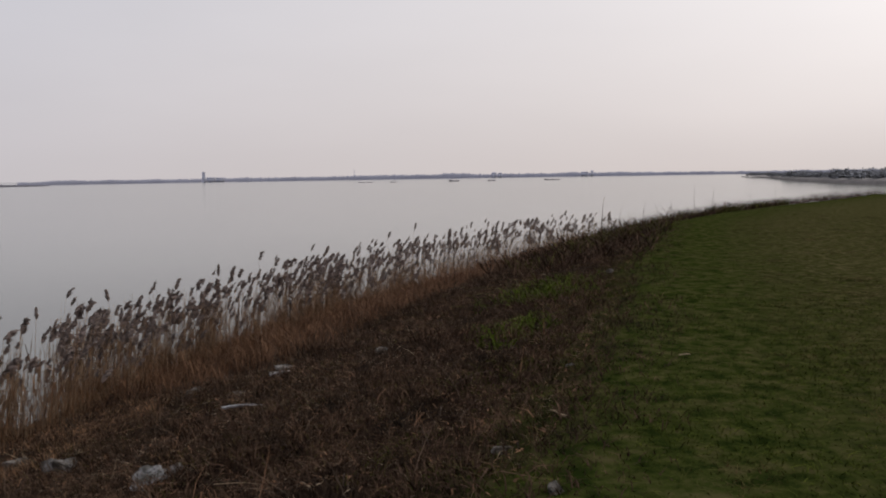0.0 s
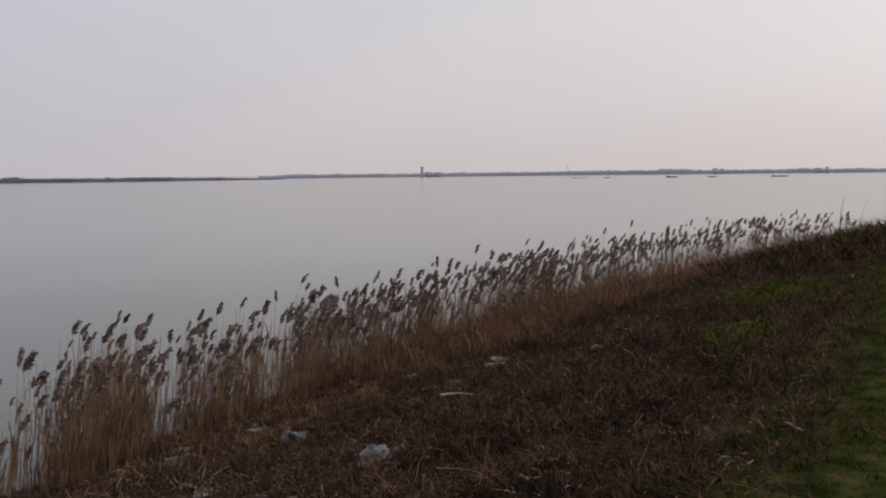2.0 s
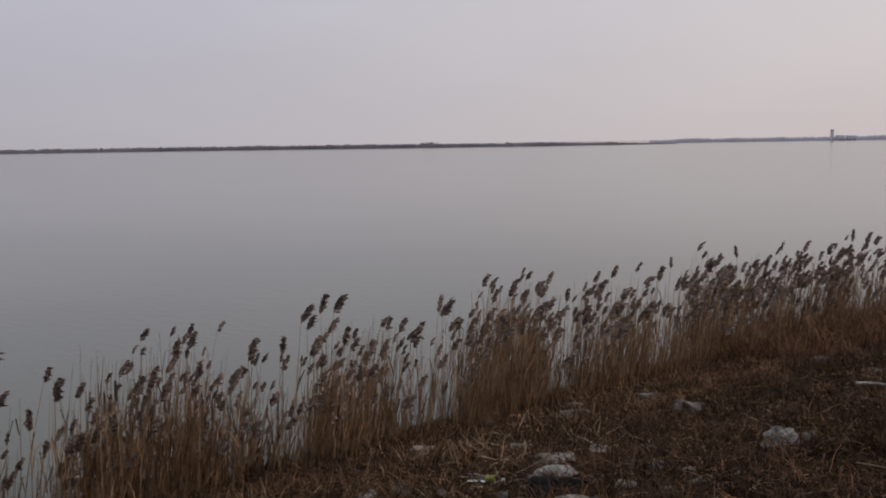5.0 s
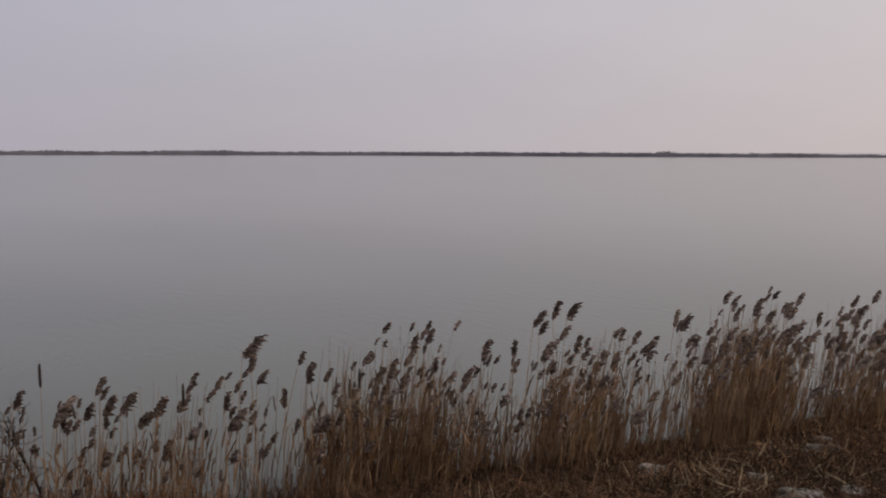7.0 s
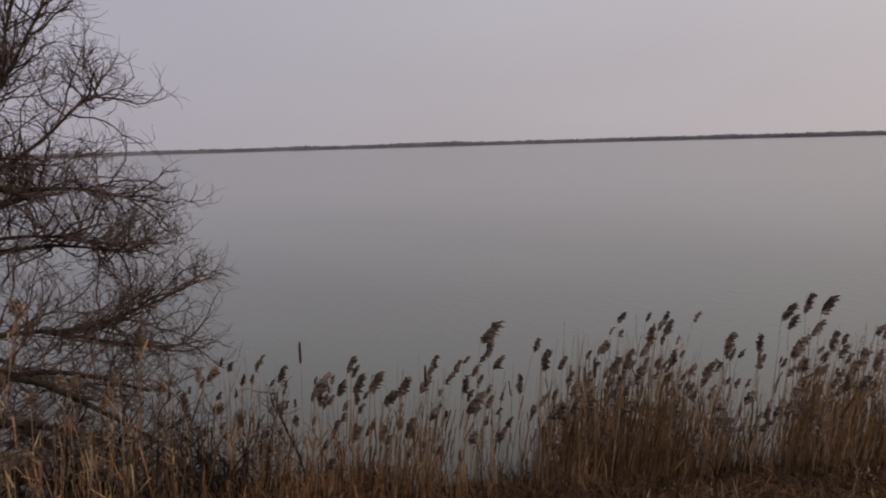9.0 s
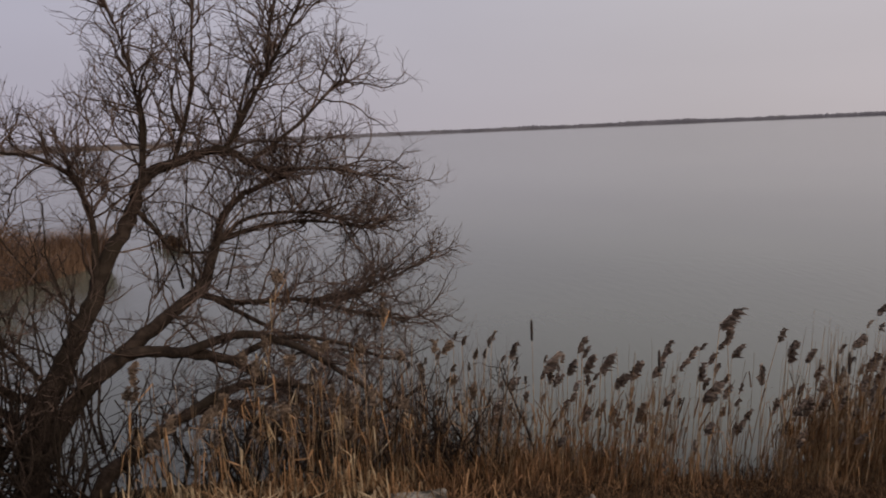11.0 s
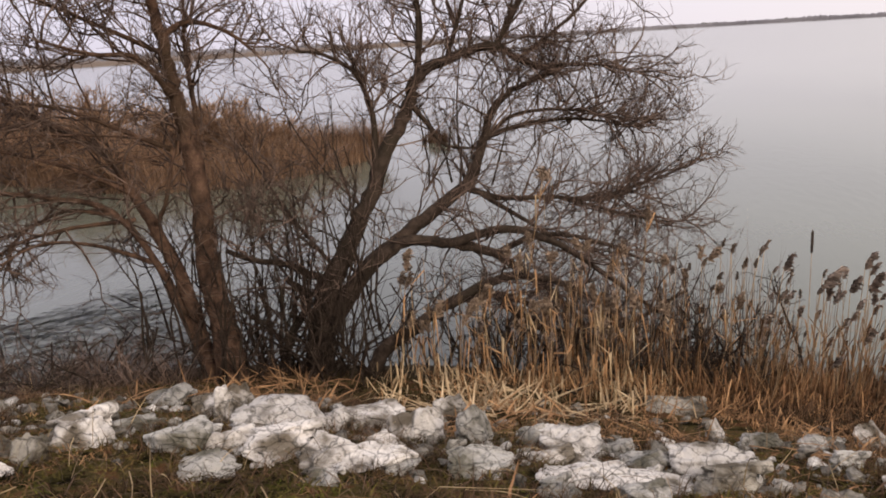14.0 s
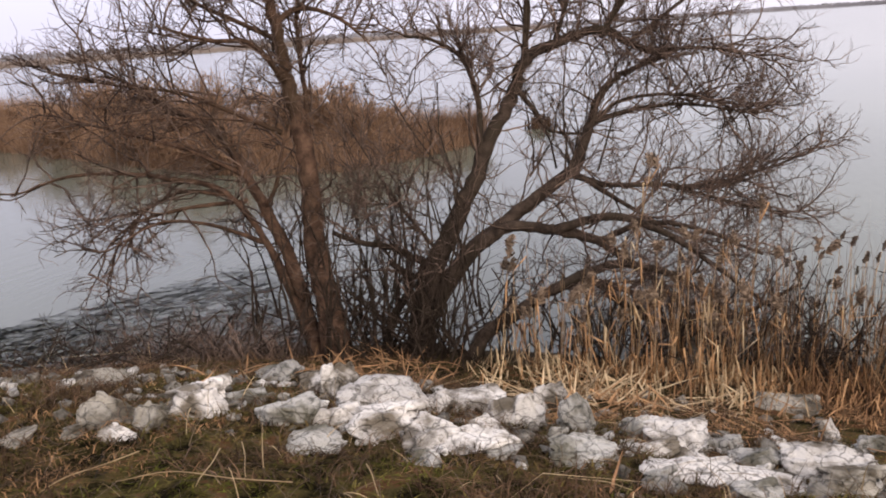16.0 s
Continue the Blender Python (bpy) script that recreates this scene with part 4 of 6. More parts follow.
# dark thicket under the low limbs
def thicket(label, x, y, wx, wy, count, high):
    n = count
    foot = np.column_stack([RNG.normal(x, wx, n), RNG.normal(y, wy, n), np.full(n, -0.05)])
    foot[:, 2] = np.maximum(ground_z(foot[:, 0], foot[:, 1]), -0.15)
    rise = np.column_stack([RNG.normal(0, 0.35, (n, 2)), RNG.uniform(0.3, 1.0, n) * high])
    lines = np.stack([foot + rise * k + RNG.normal(0, 0.05, (n, 3)) * (k > 0) for k in (0, 0.25, 0.5, 0.75, 1.0)], 1)
    two = spawn(lines, 5, 0.1, 0.42, 0.1, 0.7)
    three = spawn(two, 2, 0.2, 0.22, 0.05, 0.7, 4)
    thing("thicket", label, "thicket", kind="stuff", data=mesh_of("thicket", *join([batch(lines, 0.017, 0.007), batch(two, 0.007, 0.003), batch(three, 0.003, 0.002)]), BARK))


thicket("dark tangled thicket under the low willow limbs", -8.75, -1.9, 0.4, 0.55, 32, 0.95)
thicket("dark tangled thicket between the willow trunks", -7.95, -3.75, 0.3, 0.6, 52, 1.2)
thicket("thin tangled twigs among the reeds beside the willow", -8.9, -0.5, 0.4, 0.5, 15, 1.2)
thicket("dark tangled brush at the water's edge beside the willow", -9.2, -0.8, 0.4, 0.6, 26, 1.0)
thicket("dark low brush among the reeds at the water's edge", -8.75, 0.4, 0.3, 0.6, 38, 1.05)
thicket("tall thin tangled shoots between the willow trunks", -8.1, -4.2, 0.3, 0.38, 22, 2.2)
thicket("dark bare brushwood lying low at the water's edge", -7.0, -6.2, 0.5, 0.7, 30, 0.55)
thicket("bare drowned twigs along the muddy water's edge", -6.7, -7.4, 0.45, 0.6, 22, 0.4)


# ---- limestone blocks of the bank's foot ----
def block(seed, fine=6):
    """A broken stone: the hull of a few random corners, its edges chipped, its faces layered, cracked and roughened."""
    r = np.random.default_rng(seed)
    bm = bmesh.new()
    for _ in range(12):
        p = r.uniform(-1, 1, 3)
        p /= max(np.linalg.norm(p), 0.3) ** 0.8
        bm.verts.new(p * (1, 1, 0.9))
    hull = bmesh.ops.convex_hull(bm, input=bm.verts)
    bmesh.ops.delete(bm, geom=list({g for g in hull["geom_interior"] + hull["geom_unused"] if isinstance(g, bmesh.types.BMVert)}), context="VERTS")
    bmesh.ops.dissolve_limit(bm, angle_limit=0.3, verts=bm.verts, edges=bm.edges)
    bmesh.ops.bevel(bm, geom=list(bm.edges), offset=0.025, segments=1, affect="EDGES")
    bmesh.ops.triangulate(bm, faces=bm.faces)
    for _ in range(fine):
        long = [e for e in bm.edges if e.calc_length() > (0.10 if fine > 3 else 0.55)]
        if not long:
            break
        bmesh.ops.subdivide_edges(bm, edges=long, cuts=1)
        bmesh.ops.triangulate(bm, faces=[f for f in bm.faces if len(f.verts) > 3])
    bm.normal_update()
    v = np.array([w.co for w in bm.verts])
    nrm = np.array([w.normal for w in bm.verts])
    f = np.array([[w.index for w in t.verts] for t in bm.faces])
    bm.free()
    off = Vector((seed, 3.1 * seed, 0.7 * seed))
    tilt = r.standard_normal(3) * (0.35, 0.35, 1)
    tilt /= np.linalg.norm(tilt)
    layer = np.array([noise.noise(Vector((0, 0, h * 5.0)) + off) for h in v @ tilt + 0.15 * v[:, 0]])
    rough = sum(a * np.array([noise.noise(Vector(p) * q + off) for p in v]) for q, a in ((1.6, 0.05), (5.0, 0.035), (13.0, 0.03)))
    seeds = r.uniform(-1, 1, (24, 3)) * (1, 1, 0.8)  # the lumps between the fractures
    bent = v + 0.12 * np.array([noise.noise_vector(Vector(p) * 3.0 + off) for p in v])
    apart = np.linalg.norm(bent[:, None] - seeds[None], axis=2)
    near = np.argsort(apart, axis=1)[:, :2]
    gap = np.take_along_axis(apart, near, 1)
    push = r.uniform(-0.08, 0.04, 24)[near[:, 0]]
    v = v + nrm * (rough + 0.06 * layer + push - 0.12 * np.maximum(1 - (gap[:, 1] - gap[:, 0]) / 0.07, 0))[:, None]
    low, high = v.min(0), v.max(0)
    v = (v - (low + high) / 2) / (high - low)
    v[:, 2] += 0.5
    return v, f


BLOCKS = [[mesh_of("boulder", *block(11 + i), m) for i in range(9)] for m in (STONE, GREY_STONE, DARK_STONE, DIRTY_STONE)]
COUNT = iter(range(10000))


def boulder(x, y, wide, high, tone=0, group="limestone blocks on the bank", deep=0.0):
    names = ("pale broken limestone block lying on the bank", "grey weathered stone half sunk in the bank", "dark rounded stone lying on the bank", "dirty tan stone half buried among dead herbs")
    i = next(COUNT)
    rise = high if deep else max(high - 0.28 * wide, 0.32 * high)  # what stands above the ground
    b = thing("boulder", names[tone], "boulder", group, at=(x, y, level(x, y) - 0.5 * rise), data=BLOCKS[tone][i % 9])
    b.scale = (1.33 * wide, 1.6 * deep, 1.65 * rise) if deep else (1.2 * wide, 0.98 * wide, 1.65 * rise)
    b.rotation_euler = (RNG.uniform(-0.12, 0.12), RNG.uniform(-0.12, 0.12), RNG.uniform(-0.25, 0.25) + math.atan2(y, x) + math.pi / 2)


# across, along and up: width, depth, height, and tone
STONES_BY_WILLOW = [
    (-4.81, -2.85, 0.22, 0.17, 0.24, 0), (-4.65, -2.47, 0.45, 0.34, 0.17, 0), (-4.91, -3.12, 0.16, 0.12, 0.13, 0), (-3.86, -3.24, 0.36, 0.27, 0.17, 0),
    (-3.46, -3.45, 0.30, 0.22, 0.12, 3), (-3.43, -3.18, 0.14, 0.11, 0.12, 3), (-5.23, -3.62, 0.30, 0.22, 0.11, 1), (-3.88, -2.61, 0.27, 0.20, 0.14, 1),
    (-4.04, -2.44, 0.24, 0.18, 0.13, 0), (-4.36, -3.29, 0.24, 0.17, 0.06, 1), (-3.65, -2.34, 0.25, 0.18, 0.07, 1), (-4.65, -4.82, 0.34, 0.26, 0.08, 3)]
STONES_OF_PILE = [
    (-4.03, -2.11, 0.34, 0.26, 0.10, 0), (-4.04, -1.77, 0.34, 0.25, 0.10, 0), (-3.98, -1.60, 0.39, 0.16, 0.09, 0), (-4.85, -2.18, 0.23, 0.17, 0.13, 0),
    (-5.31, -2.09, 0.36, 0.27, 0.12, 0), (-4.89, -1.62, 0.28, 0.21, 0.22, 0), (-5.72, -1.63, 0.20, 0.15, 0.14, 0), (-4.76, -1.22, 0.18, 0.14, 0.20, 1),
    (-4.15, -1.04, 0.28, 0.21, 0.09, 1), (-4.50, -1.27, 0.09, 0.07, 0.09, 1), (-4.43, -1.64, 0.22, 0.16, 0.07, 0), (-3.56, -1.65, 0.12, 0.09, 0.06, 1)]
# Grey stone at (-4.30, 0.24): tone 3 puts its shade into the colour.
STONES_AT_FOOT = [
    (-4.92, -0.90, 0.19, 0.15, 0.13, 1), (-4.92, -0.67, 0.31, 0.24, 0.15, 0), (-4.50, -0.75, 0.27, 0.15, 0.07, 0), (-4.20, -0.50, 0.44, 0.19, 0.06, 0),
    (-4.25, -0.22, 0.46, 0.2, 0.06, 0), (-4.60, 0.13, 0.36, 0.16, 0.14, 0), (-4.30, 0.24, 0.33, 0.25, 0.12, 3), (-6.08, 0.26, 0.15, 0.11, 0.12, 0),
    (-3.87, -0.55, 0.12, 0.09, 0.06, 1), (-4.58, -0.21, 0.23, 0.17, 0.08, 1), (-7.14, -0.03, 0.42, 0.3, 0.09, 3), (-5.02, -0.42, 0.21, 0.16, 0.09, 1)]
STONES_BELOW_REEDS = [
    (-5.82, 0.52, 0.23, 0.15, 0.06, 1), (-6.05, 0.89, 0.17, 0.13, 0.07, 1), (-6.11, 1.04, 0.13, 0.10, 0.07, 1), (-5.41, 0.99, 0.18, 0.13, 0.10, 1),
    (-6.36, 1.37, 0.24, 0.18, 0.14, 0), (-6.10, 1.67, 0.20, 0.15, 0.15, 0), (-5.40, 1.67, 0.23, 0.18, 0.13, 0), (-4.74, 1.18, 0.23, 0.17, 0.07, 0),
    (-4.93, 1.32, 0.18, 0.14, 0.10, 1), (-5.43, 1.23, 0.14, 0.10, 0.08, 1), (-6.59, 2.45, 0.20, 0.16, 0.10, 1)]
STONES_IN_MOSS = [(-3.07, -3.71, 0.15, 0.11, 0.05, 3), (-3.20, -3.49, 0.11, 0.09, 0.05, 3), (-3.22, -3.20, 0.17, 0.10, 0.05, 0)]
for row in STONES_BY_WILLOW + STONES_OF_PILE + STONES_AT_FOOT + STONES_BELOW_REEDS + STONES_IN_MOSS:
    x, y, wide, deep, high, tone = row
    boulder(x, y, wide, high, tone, deep=deep)
STONES_ON_SLOPE = [
    (-2.22, 6.38, 0.27, 0.18), (-2.05, 6.42, 0.11, 0.09), (-3.78, 8.30, 0.21, 0.18), (-3.97, 8.42, 0.13, 0.14), (-5.29, 8.46, 0.35, 0.14), (-3.46, 5.22, 0.29, 0.15),
    (-2.66, 4.22, 0.21, 0.12), (-2.48, 4.37, 0.15, 0.07), (-1.94, 4.51, 0.10, 0.14), (-2.93, 5.80, 0.09, 0.04), (-3.05, 5.64, 0.11, 0.04), (-2.17, 10.92, 0.23, 0.11),
    (-0.34, 4.51, 0.10, 0.06)]
for i, s in enumerate(STONES_ON_SLOPE):
    boulder(*s, tone=1 if i in (0, 5) else 3, group="stones on the brown slope")
STONES_HIGH = [
    (-3.42, 11.41, 0.20, 0.11), (-2.53, 10.26, 0.22, 0.09), (-2.16, 11.30, 0.23, 0.10), (0.32, 5.21, 0.10, 0.07), (0.56, 4.44, 0.09, 0.07),
    (-0.76, 10.42, 0.18, 0.07), (1.06, 7.32, 0.07, 0.04), (-4.87, 9.48, 0.22, 0.15), (2.74, 14.03, 0.10, 0.09)]
for s in STONES_HIGH:
    boulder(*s, tone=3, group="stones on the brown slope")
STONES_BY_BOTTLE = [(-3.87, 5.84, 0.30, 0.15), (-5.51, 8.91, 0.29, 0.13), (-2.87, 5.19, 0.15, 0.09), (-5.95, 6.46, 0.25, 0.18), (-4.79, 5.00, 0.20, 0.11), (-3.74, 6.40, 0.21, 0.08), (-3.35, 6.51, 0.10, 0.05), (-4.82, 6.71, 0.23, 0.08)]
for s in STONES_BY_BOTTLE:
    boulder(*s, tone=3, group="stones on the brown slope")
boulder(-3.17, 4.84, 0.40, 0.27, 2, "stones on the brown slope")
for x0, y0, w0, d0, h0, tone in STONES_BY_WILLOW + STONES_OF_PILE + STONES_AT_FOOT:
    if w0 > 0.22 and tone < 2:
        for _ in range(3):
            a, w = RNG.uniform(0, 6.28), w0 * RNG.uniform(0.15, 0.4)
            boulder(x0 + 0.62 * w0 * math.cos(a), y0 + 0.5 * w0 * math.sin(a), w, w * RNG.uniform(0.25, 0.5), tone or int(RNG.random() < 0.5), "broken pieces between the blocks", w * RNG.uniform(0.6, 1.0))


def rubble(label, spots, material):
    """Small broken stones strewn over the ground."""
    shapes, out = [block(60 + i, 1) for i in range(6)], []
    for i, (x, y, w) in enumerate(spots):
        v, f = shapes[i % 6]
        a = RNG.uniform(0, 6.28)
        c, s = math.cos(a), math.sin(a)
        v = v * (w * RNG.uniform(0.7, 1.3), w * RNG.uniform(0.7, 1.2), w * RNG.uniform(0.5, 0.9))
        out.append((np.column_stack([v[:, 0] * c - v[:, 1] * s + x, v[:, 0] * s + v[:, 1] * c + y, v[:, 2] + level(x, y) - 0.2 * w]), f))
    thing("rubble", label, "stones", kind="stuff", data=mesh_of("rubble", *join(out), material))


foot = [(float(np.interp(y, [-6.5, -3, 1, 5.5], [-4.2, -4.9, -5.2, -4.4]) + RNG.normal(0, 0.6)), y, RNG.uniform(0.03, 0.13)) for y in RNG.uniform(-5.5, 5.0, 700)]
rubble("pale limestone rubble between the blocks", foot[:200], PALE_RUBBLE)
rubble("grey stone rubble at the bank's foot", foot[200:], GREY_RUBBLE)
rubble("dirty stone rubble on the brown slope", [(RNG.uniform(-3.6, -2.2), RNG.uniform(3.9, 5.6), RNG.uniform(0.03, 0.11)) for _ in range(50)], GREY_RUBBLE)


# ---- reeds ----
WIND = np.array([0.80, 0.55, 0.0])


def reed_bed(name, label, y0, y1, count, inner, outer, tall, gaps, brush=1.9, full=0.52, head=1.0, deep=0.72):
    """Stems, drooping leaves and plumes of a reed bed along the shore."""
    s = RNG.uniform(length_at(SHORE, y0), length_at(SHORE, y1), count)
    p, left = along(SHORE, s)
    p = p + left * RNG.uniform(inner, outer, count)[:, None]
    clump = 1.0 * wobble(p[:, 0], p[:, 1], 0.55, 5) + 0.8 * wobble(p[:, 0], p[:, 1], 0.2, 6)
    keep = clump + RNG.uniform(-0.5, 0.75, count) > gaps
    p, clump = p[keep], clump[keep]
    n = len(p)
    z = np.maximum(ground_z(p[:, 0], p[:, 1]), -0.25)
    base = np.column_stack([p, z - 0.03])
    top = np.clip(RNG.normal(tall, 0.27, n), 0.45, tall + 0.5) + 0.26 * clump
    high = np.maximum(top - z, 0.5)
    tip = base + np.column_stack([RNG.normal(0.05, 0.07, (n, 2)) * high[:, None] + WIND[:2] * 0.05, high])
    bed = thing(name, label, "reeds", kind="stuff")
    part("stems", mesh_of("stems", *stalks(base, tip, RNG.uniform(0.006, 0.011, n), RNG.normal(0, 0.02, (n, 3))), STEM), bed)
    has = RNG.random(n) < full
    wind = WIND[None] * RNG.uniform(0.6, 1.2, (has.sum(), 1)) + RNG.normal(0, 0.2, (has.sum(), 3)) * (1, 1, 0)
    part("plumes", mesh_of("plumes", *plumes(tip[has], RNG.uniform(0.13, 0.25, has.sum()) * head, wind, 46), PLUME), bed, "dark wind-combed seed plumes")
    i = RNG.integers(0, n, n * 2)
    t = RNG.uniform(0.05, 0.75, n * 2)[:, None]
    start = base[i] * (1 - t) + tip[i] * t
    lean = RNG.normal(0, 0.3, (n * 2, 3)) * (1, 1, 0) + WIND * 0.25
    part("leaves", mesh_of("leaves", *blades(start, lean, RNG.uniform(0.18, 0.5, n * 2), RNG.uniform(0.008, 0.016, n * 2), 0.35), LEAF), bed)
    m = int(n * brush)
    i = RNG.integers(0, n, m)
    foot = base[i] + RNG.normal(0, 0.14, (m, 3)) * (1, 1, 0)
    foot[:, 2] = np.maximum(ground_z(foot[:, 0], foot[:, 1]), -0.2)
    lean = RNG.normal(0, 0.13, (m, 3)) * (1, 1, 0)
    long, wide, cut = RNG.uniform(0.22, deep, m) * tall, RNG.uniform(0.005, 0.011, m), int(0.3 * m)
    part("undergrowth", mesh_of("undergrowth", *blades(foot[:cut], lean[:cut], long[:cut], wide[:cut], 0.1), FOOT_LEAF), bed)
    part("sheaths", mesh_of("sheaths", *blades(foot[cut:], lean[cut:], long[cut:] * 1.1, wide[cut:], 0.1), SHEATH), bed, "orange-tan dry leaf sheaths")
    return bed


reed_bed("reed_bed", "sparse brown reeds in front of open water", 0.5, 4.0, 620, -0.9, 0.5, 0.86, 0.3, 1.3, 0.3, 0.9, 0.5)
reed_bed("reed_bed", "dense brown dead reeds with dark plumes at the water's edge", 3.6, 8.0, 1700, -0.95, 0.7, 0.98, 0.34, 0.9, 0.16, 0.9, 0.5)
reed_bed("reed_bed", "close-set thin dry reeds standing in the shallows", 3.4, 6.4, 800, -0.8, 0.4, 0.84, 0.15, 0.4, 0.12, 0.8, 0.5)
reed_bed("reed_bed", "dark brown reeds massed in a clump at the water's edge", 5.9, 7.2, 420, -0.5, 0.75, 0.98, -0.1, 0.8, 0.26, 0.9, 0.5)
reed_bed("reed_bed", "brown dead reeds in clumps with dark plumes at the water's edge", 8.0, 12.0, 1800, -1.0, 0.7, 1.04, 0.32, 1.2, 0.22, 1.0, 0.45)
reed_bed("reed_bed", "dense brown dead reeds with dark plumes at the water's edge", 12.0, 18.0, 2300, -1.0, 0.7, 1.04, 0.22, 1.6, 0.36, 1.1, 0.5)
reed_bed("reed_bed", "dense brown dead reeds with dark plumes along the bank", 18.0, 25.0, 2100, -1.1, 0.9, 1.06, 0.1, 2.2, 0.42, 1.2, 0.7)
reed_bed("reed_bed", "brown dead reeds thinning along the far bank", 25.0, 39.0, 1700, -0.9, 0.8, 1.2, 0.0, 3.0, 0.5, 1.2, 0.95)
reed_bed("reed_bed", "tan broken reeds standing in front of the willow", -2.3, -0.3, 40, -1.5, -0.3, 1.2, -0.2, 0.4, 0.15, 0.9, 0.4)
reed_bed("reed_bed", "tan thin reeds crowding between the willow and open water", -1.3, 1.2, 170, -0.8, 0.5, 1.05, 0.1, 0.35, 0.16, 0.75, 0.5)


def reed(x, y, top, group, small=1.0, head=PLUME):
    """One tall reed: jointed stem, two leaves and a nodding plume."""
    z = max(level(x, y), -0.25)
    r = thing("reed", "tall dry reed with a feathery brown plume", "reed", group, at=(x, y, z - 0.02))
    h = top - z - 0.06
    lean = RNG.normal(0.03, 0.05, 2)
    line = smooth_line([(-lean[0] * h, -lean[1] * h, 0), (-0.4 * lean[0] * h, -0.6 * lean[1] * h, h * 0.5), (0, 0, h)], 4)
    part("stem", mesh_of("stem", *tube(line, np.linspace(0.0055, 0.0025, len(line)), 5), STEM, True), r)
    wind = (WIND * RNG.uniform(0.4, 1.0) + RNG.normal(0, 0.25, 3) * (1, 1, 0))[None]
    size = small * RNG.uniform(0.21, 0.31)
    part("plume", mesh_of("plume", *plumes(np.array([[0, 0, h]]), np.array([size]), wind, 150), head), r, "feathery brown plume")
    for k in (0.35, 0.6):
        part("leaf", mesh_of("leaf", *blades(line[[int(k * 8)]], RNG.normal(0, 0.5, (1, 3)) * (1, 1, 0), np.array([0.4]), np.array([0.016]), 0.4), LEAF), r)


TALL_REEDS = [
    (-7.66, 2.81, 1.83), (-7.82, 2.94, 1.64), (-8.46, 3.24, 1.30), (-8.14, 3.58, 1.53), (-7.57, 3.42, 1.52), (-7.99, 3.35, 1.17), (-8.33, 1.63, 1.48), (-7.92, 1.76, 1.40),
    (-8.62, 1.75, 1.19), (-7.94, 1.23, 1.43), (-8.26, 1.32, 1.25), (-8.39, 1.53, 1.24), (-8.36, 0.95, 1.45), (-8.38, 2.17, 1.17), (-8.55, 2.27, 0.66), (-8.49, 4.19, 0.87),
    (-7.76, 3.67, 0.91), (-8.16, 3.95, 0.47), (-8.26, 3.67, 0.52), (-7.93, 2.72, 1.26), (-7.59, 2.63, 1.17), (-8.36, 5.08, 1.43), (-7.59, 4.79, 1.71), (-7.59, 4.90, 1.39),
    (-8.29, 4.93, 1.30), (-7.92, 4.92, 1.22), (-7.88, 4.33, 1.28), (-8.19, 4.68, 1.23)
]
TALL_REEDS_EAST = [
    (-7.17, 5.22, 1.58), (-7.73, 6.37, 1.69), (-7.34, 6.33, 1.86), (-7.00, 6.24, 1.92), (-7.67, 6.41, 1.60), (-8.03, 6.31, 1.29), (-7.10, 6.46, 1.50), (-7.58, 6.64, 1.52),
    (-7.29, 6.13, 1.41), (-7.32, 8.34, 1.54), (-7.38, 7.96, 1.29), (-6.79, 7.83, 1.65), (-7.30, 8.93, 1.14), (-7.34, 7.81, 1.23), (-7.03, 9.32, 1.18), (-7.01, 10.17, 1.51),
    (-6.61, 9.81, 1.76), (-6.82, 10.67, 1.37), (-6.71, 11.79, 1.59), (-6.10, 10.26, 1.60), (-6.66, 11.85, 0.93), (-6.67, 9.33, 1.58), (-6.49, 10.57, 1.05), (-6.38, 9.26, 1.45),
    (-7.48, 7.43, 1.05), (-7.50, 5.20, 1.24), (-7.60, 7.81, 0.53)
]
TALL_REEDS_AHEAD = [
    (-5.47, 13.73, 1.79), (-6.11, 12.63, 1.69), (-6.06, 12.07, 1.58), (-5.22, 16.31, 1.62), (-4.98, 15.25, 1.60), (-4.53, 16.88, 1.82), (-4.66, 18.34, 1.63), (-4.41, 18.94, 1.40),
    (-4.08, 19.16, 1.30), (-5.15, 17.71, 1.20), (-3.15, 20.26, 1.63), (-3.49, 21.47, 1.36), (-1.57, 23.74, 2.01), (-2.18, 24.67, 1.49), (-2.51, 23.10, 1.40), (0.58, 29.22, 1.73),
    (3.36, 34.53, 1.65), (4.67, 36.05, 1.64), (5.51, 37.27, 1.38), (1.70, 29.98, 1.73)
]
CATTAILS = [
    (-8.26, 1.16, 1.66), (-7.75, 2.27, 1.43), (-7.61, 3.89, 1.27), (-7.62, 4.01, 1.35)
]
TAN_REEDS = [
    (-8.16, -1.43, 1.69), (-8.25, -1.63, 1.53), (-8.35, -1.07, 1.14), (-8.67, -0.31, 1.79), (-8.19, -1.27, 2.30), (-7.92, -1.49, 1.46),
    (-8.06, -1.20, 1.49), (-8.29, -0.93, 1.55), (-8.73, -0.70, 1.26), (-8.28, -0.51, 1.56), (-8.03, -0.80, 1.17), (-7.68, -1.75, 1.24),
    (-8.55, -0.16, 1.38), (-8.67, 0.05, 1.18), (-8.78, 0.25, 1.39), (-7.93, -0.39, 1.11), (-7.94, -0.09, 1.02), (-7.08, -1.18, 1.35),
    (-8.75, 0.37, 1.00), (-8.41, 0.55, 1.00), (-7.42, -1.91, 1.10)]
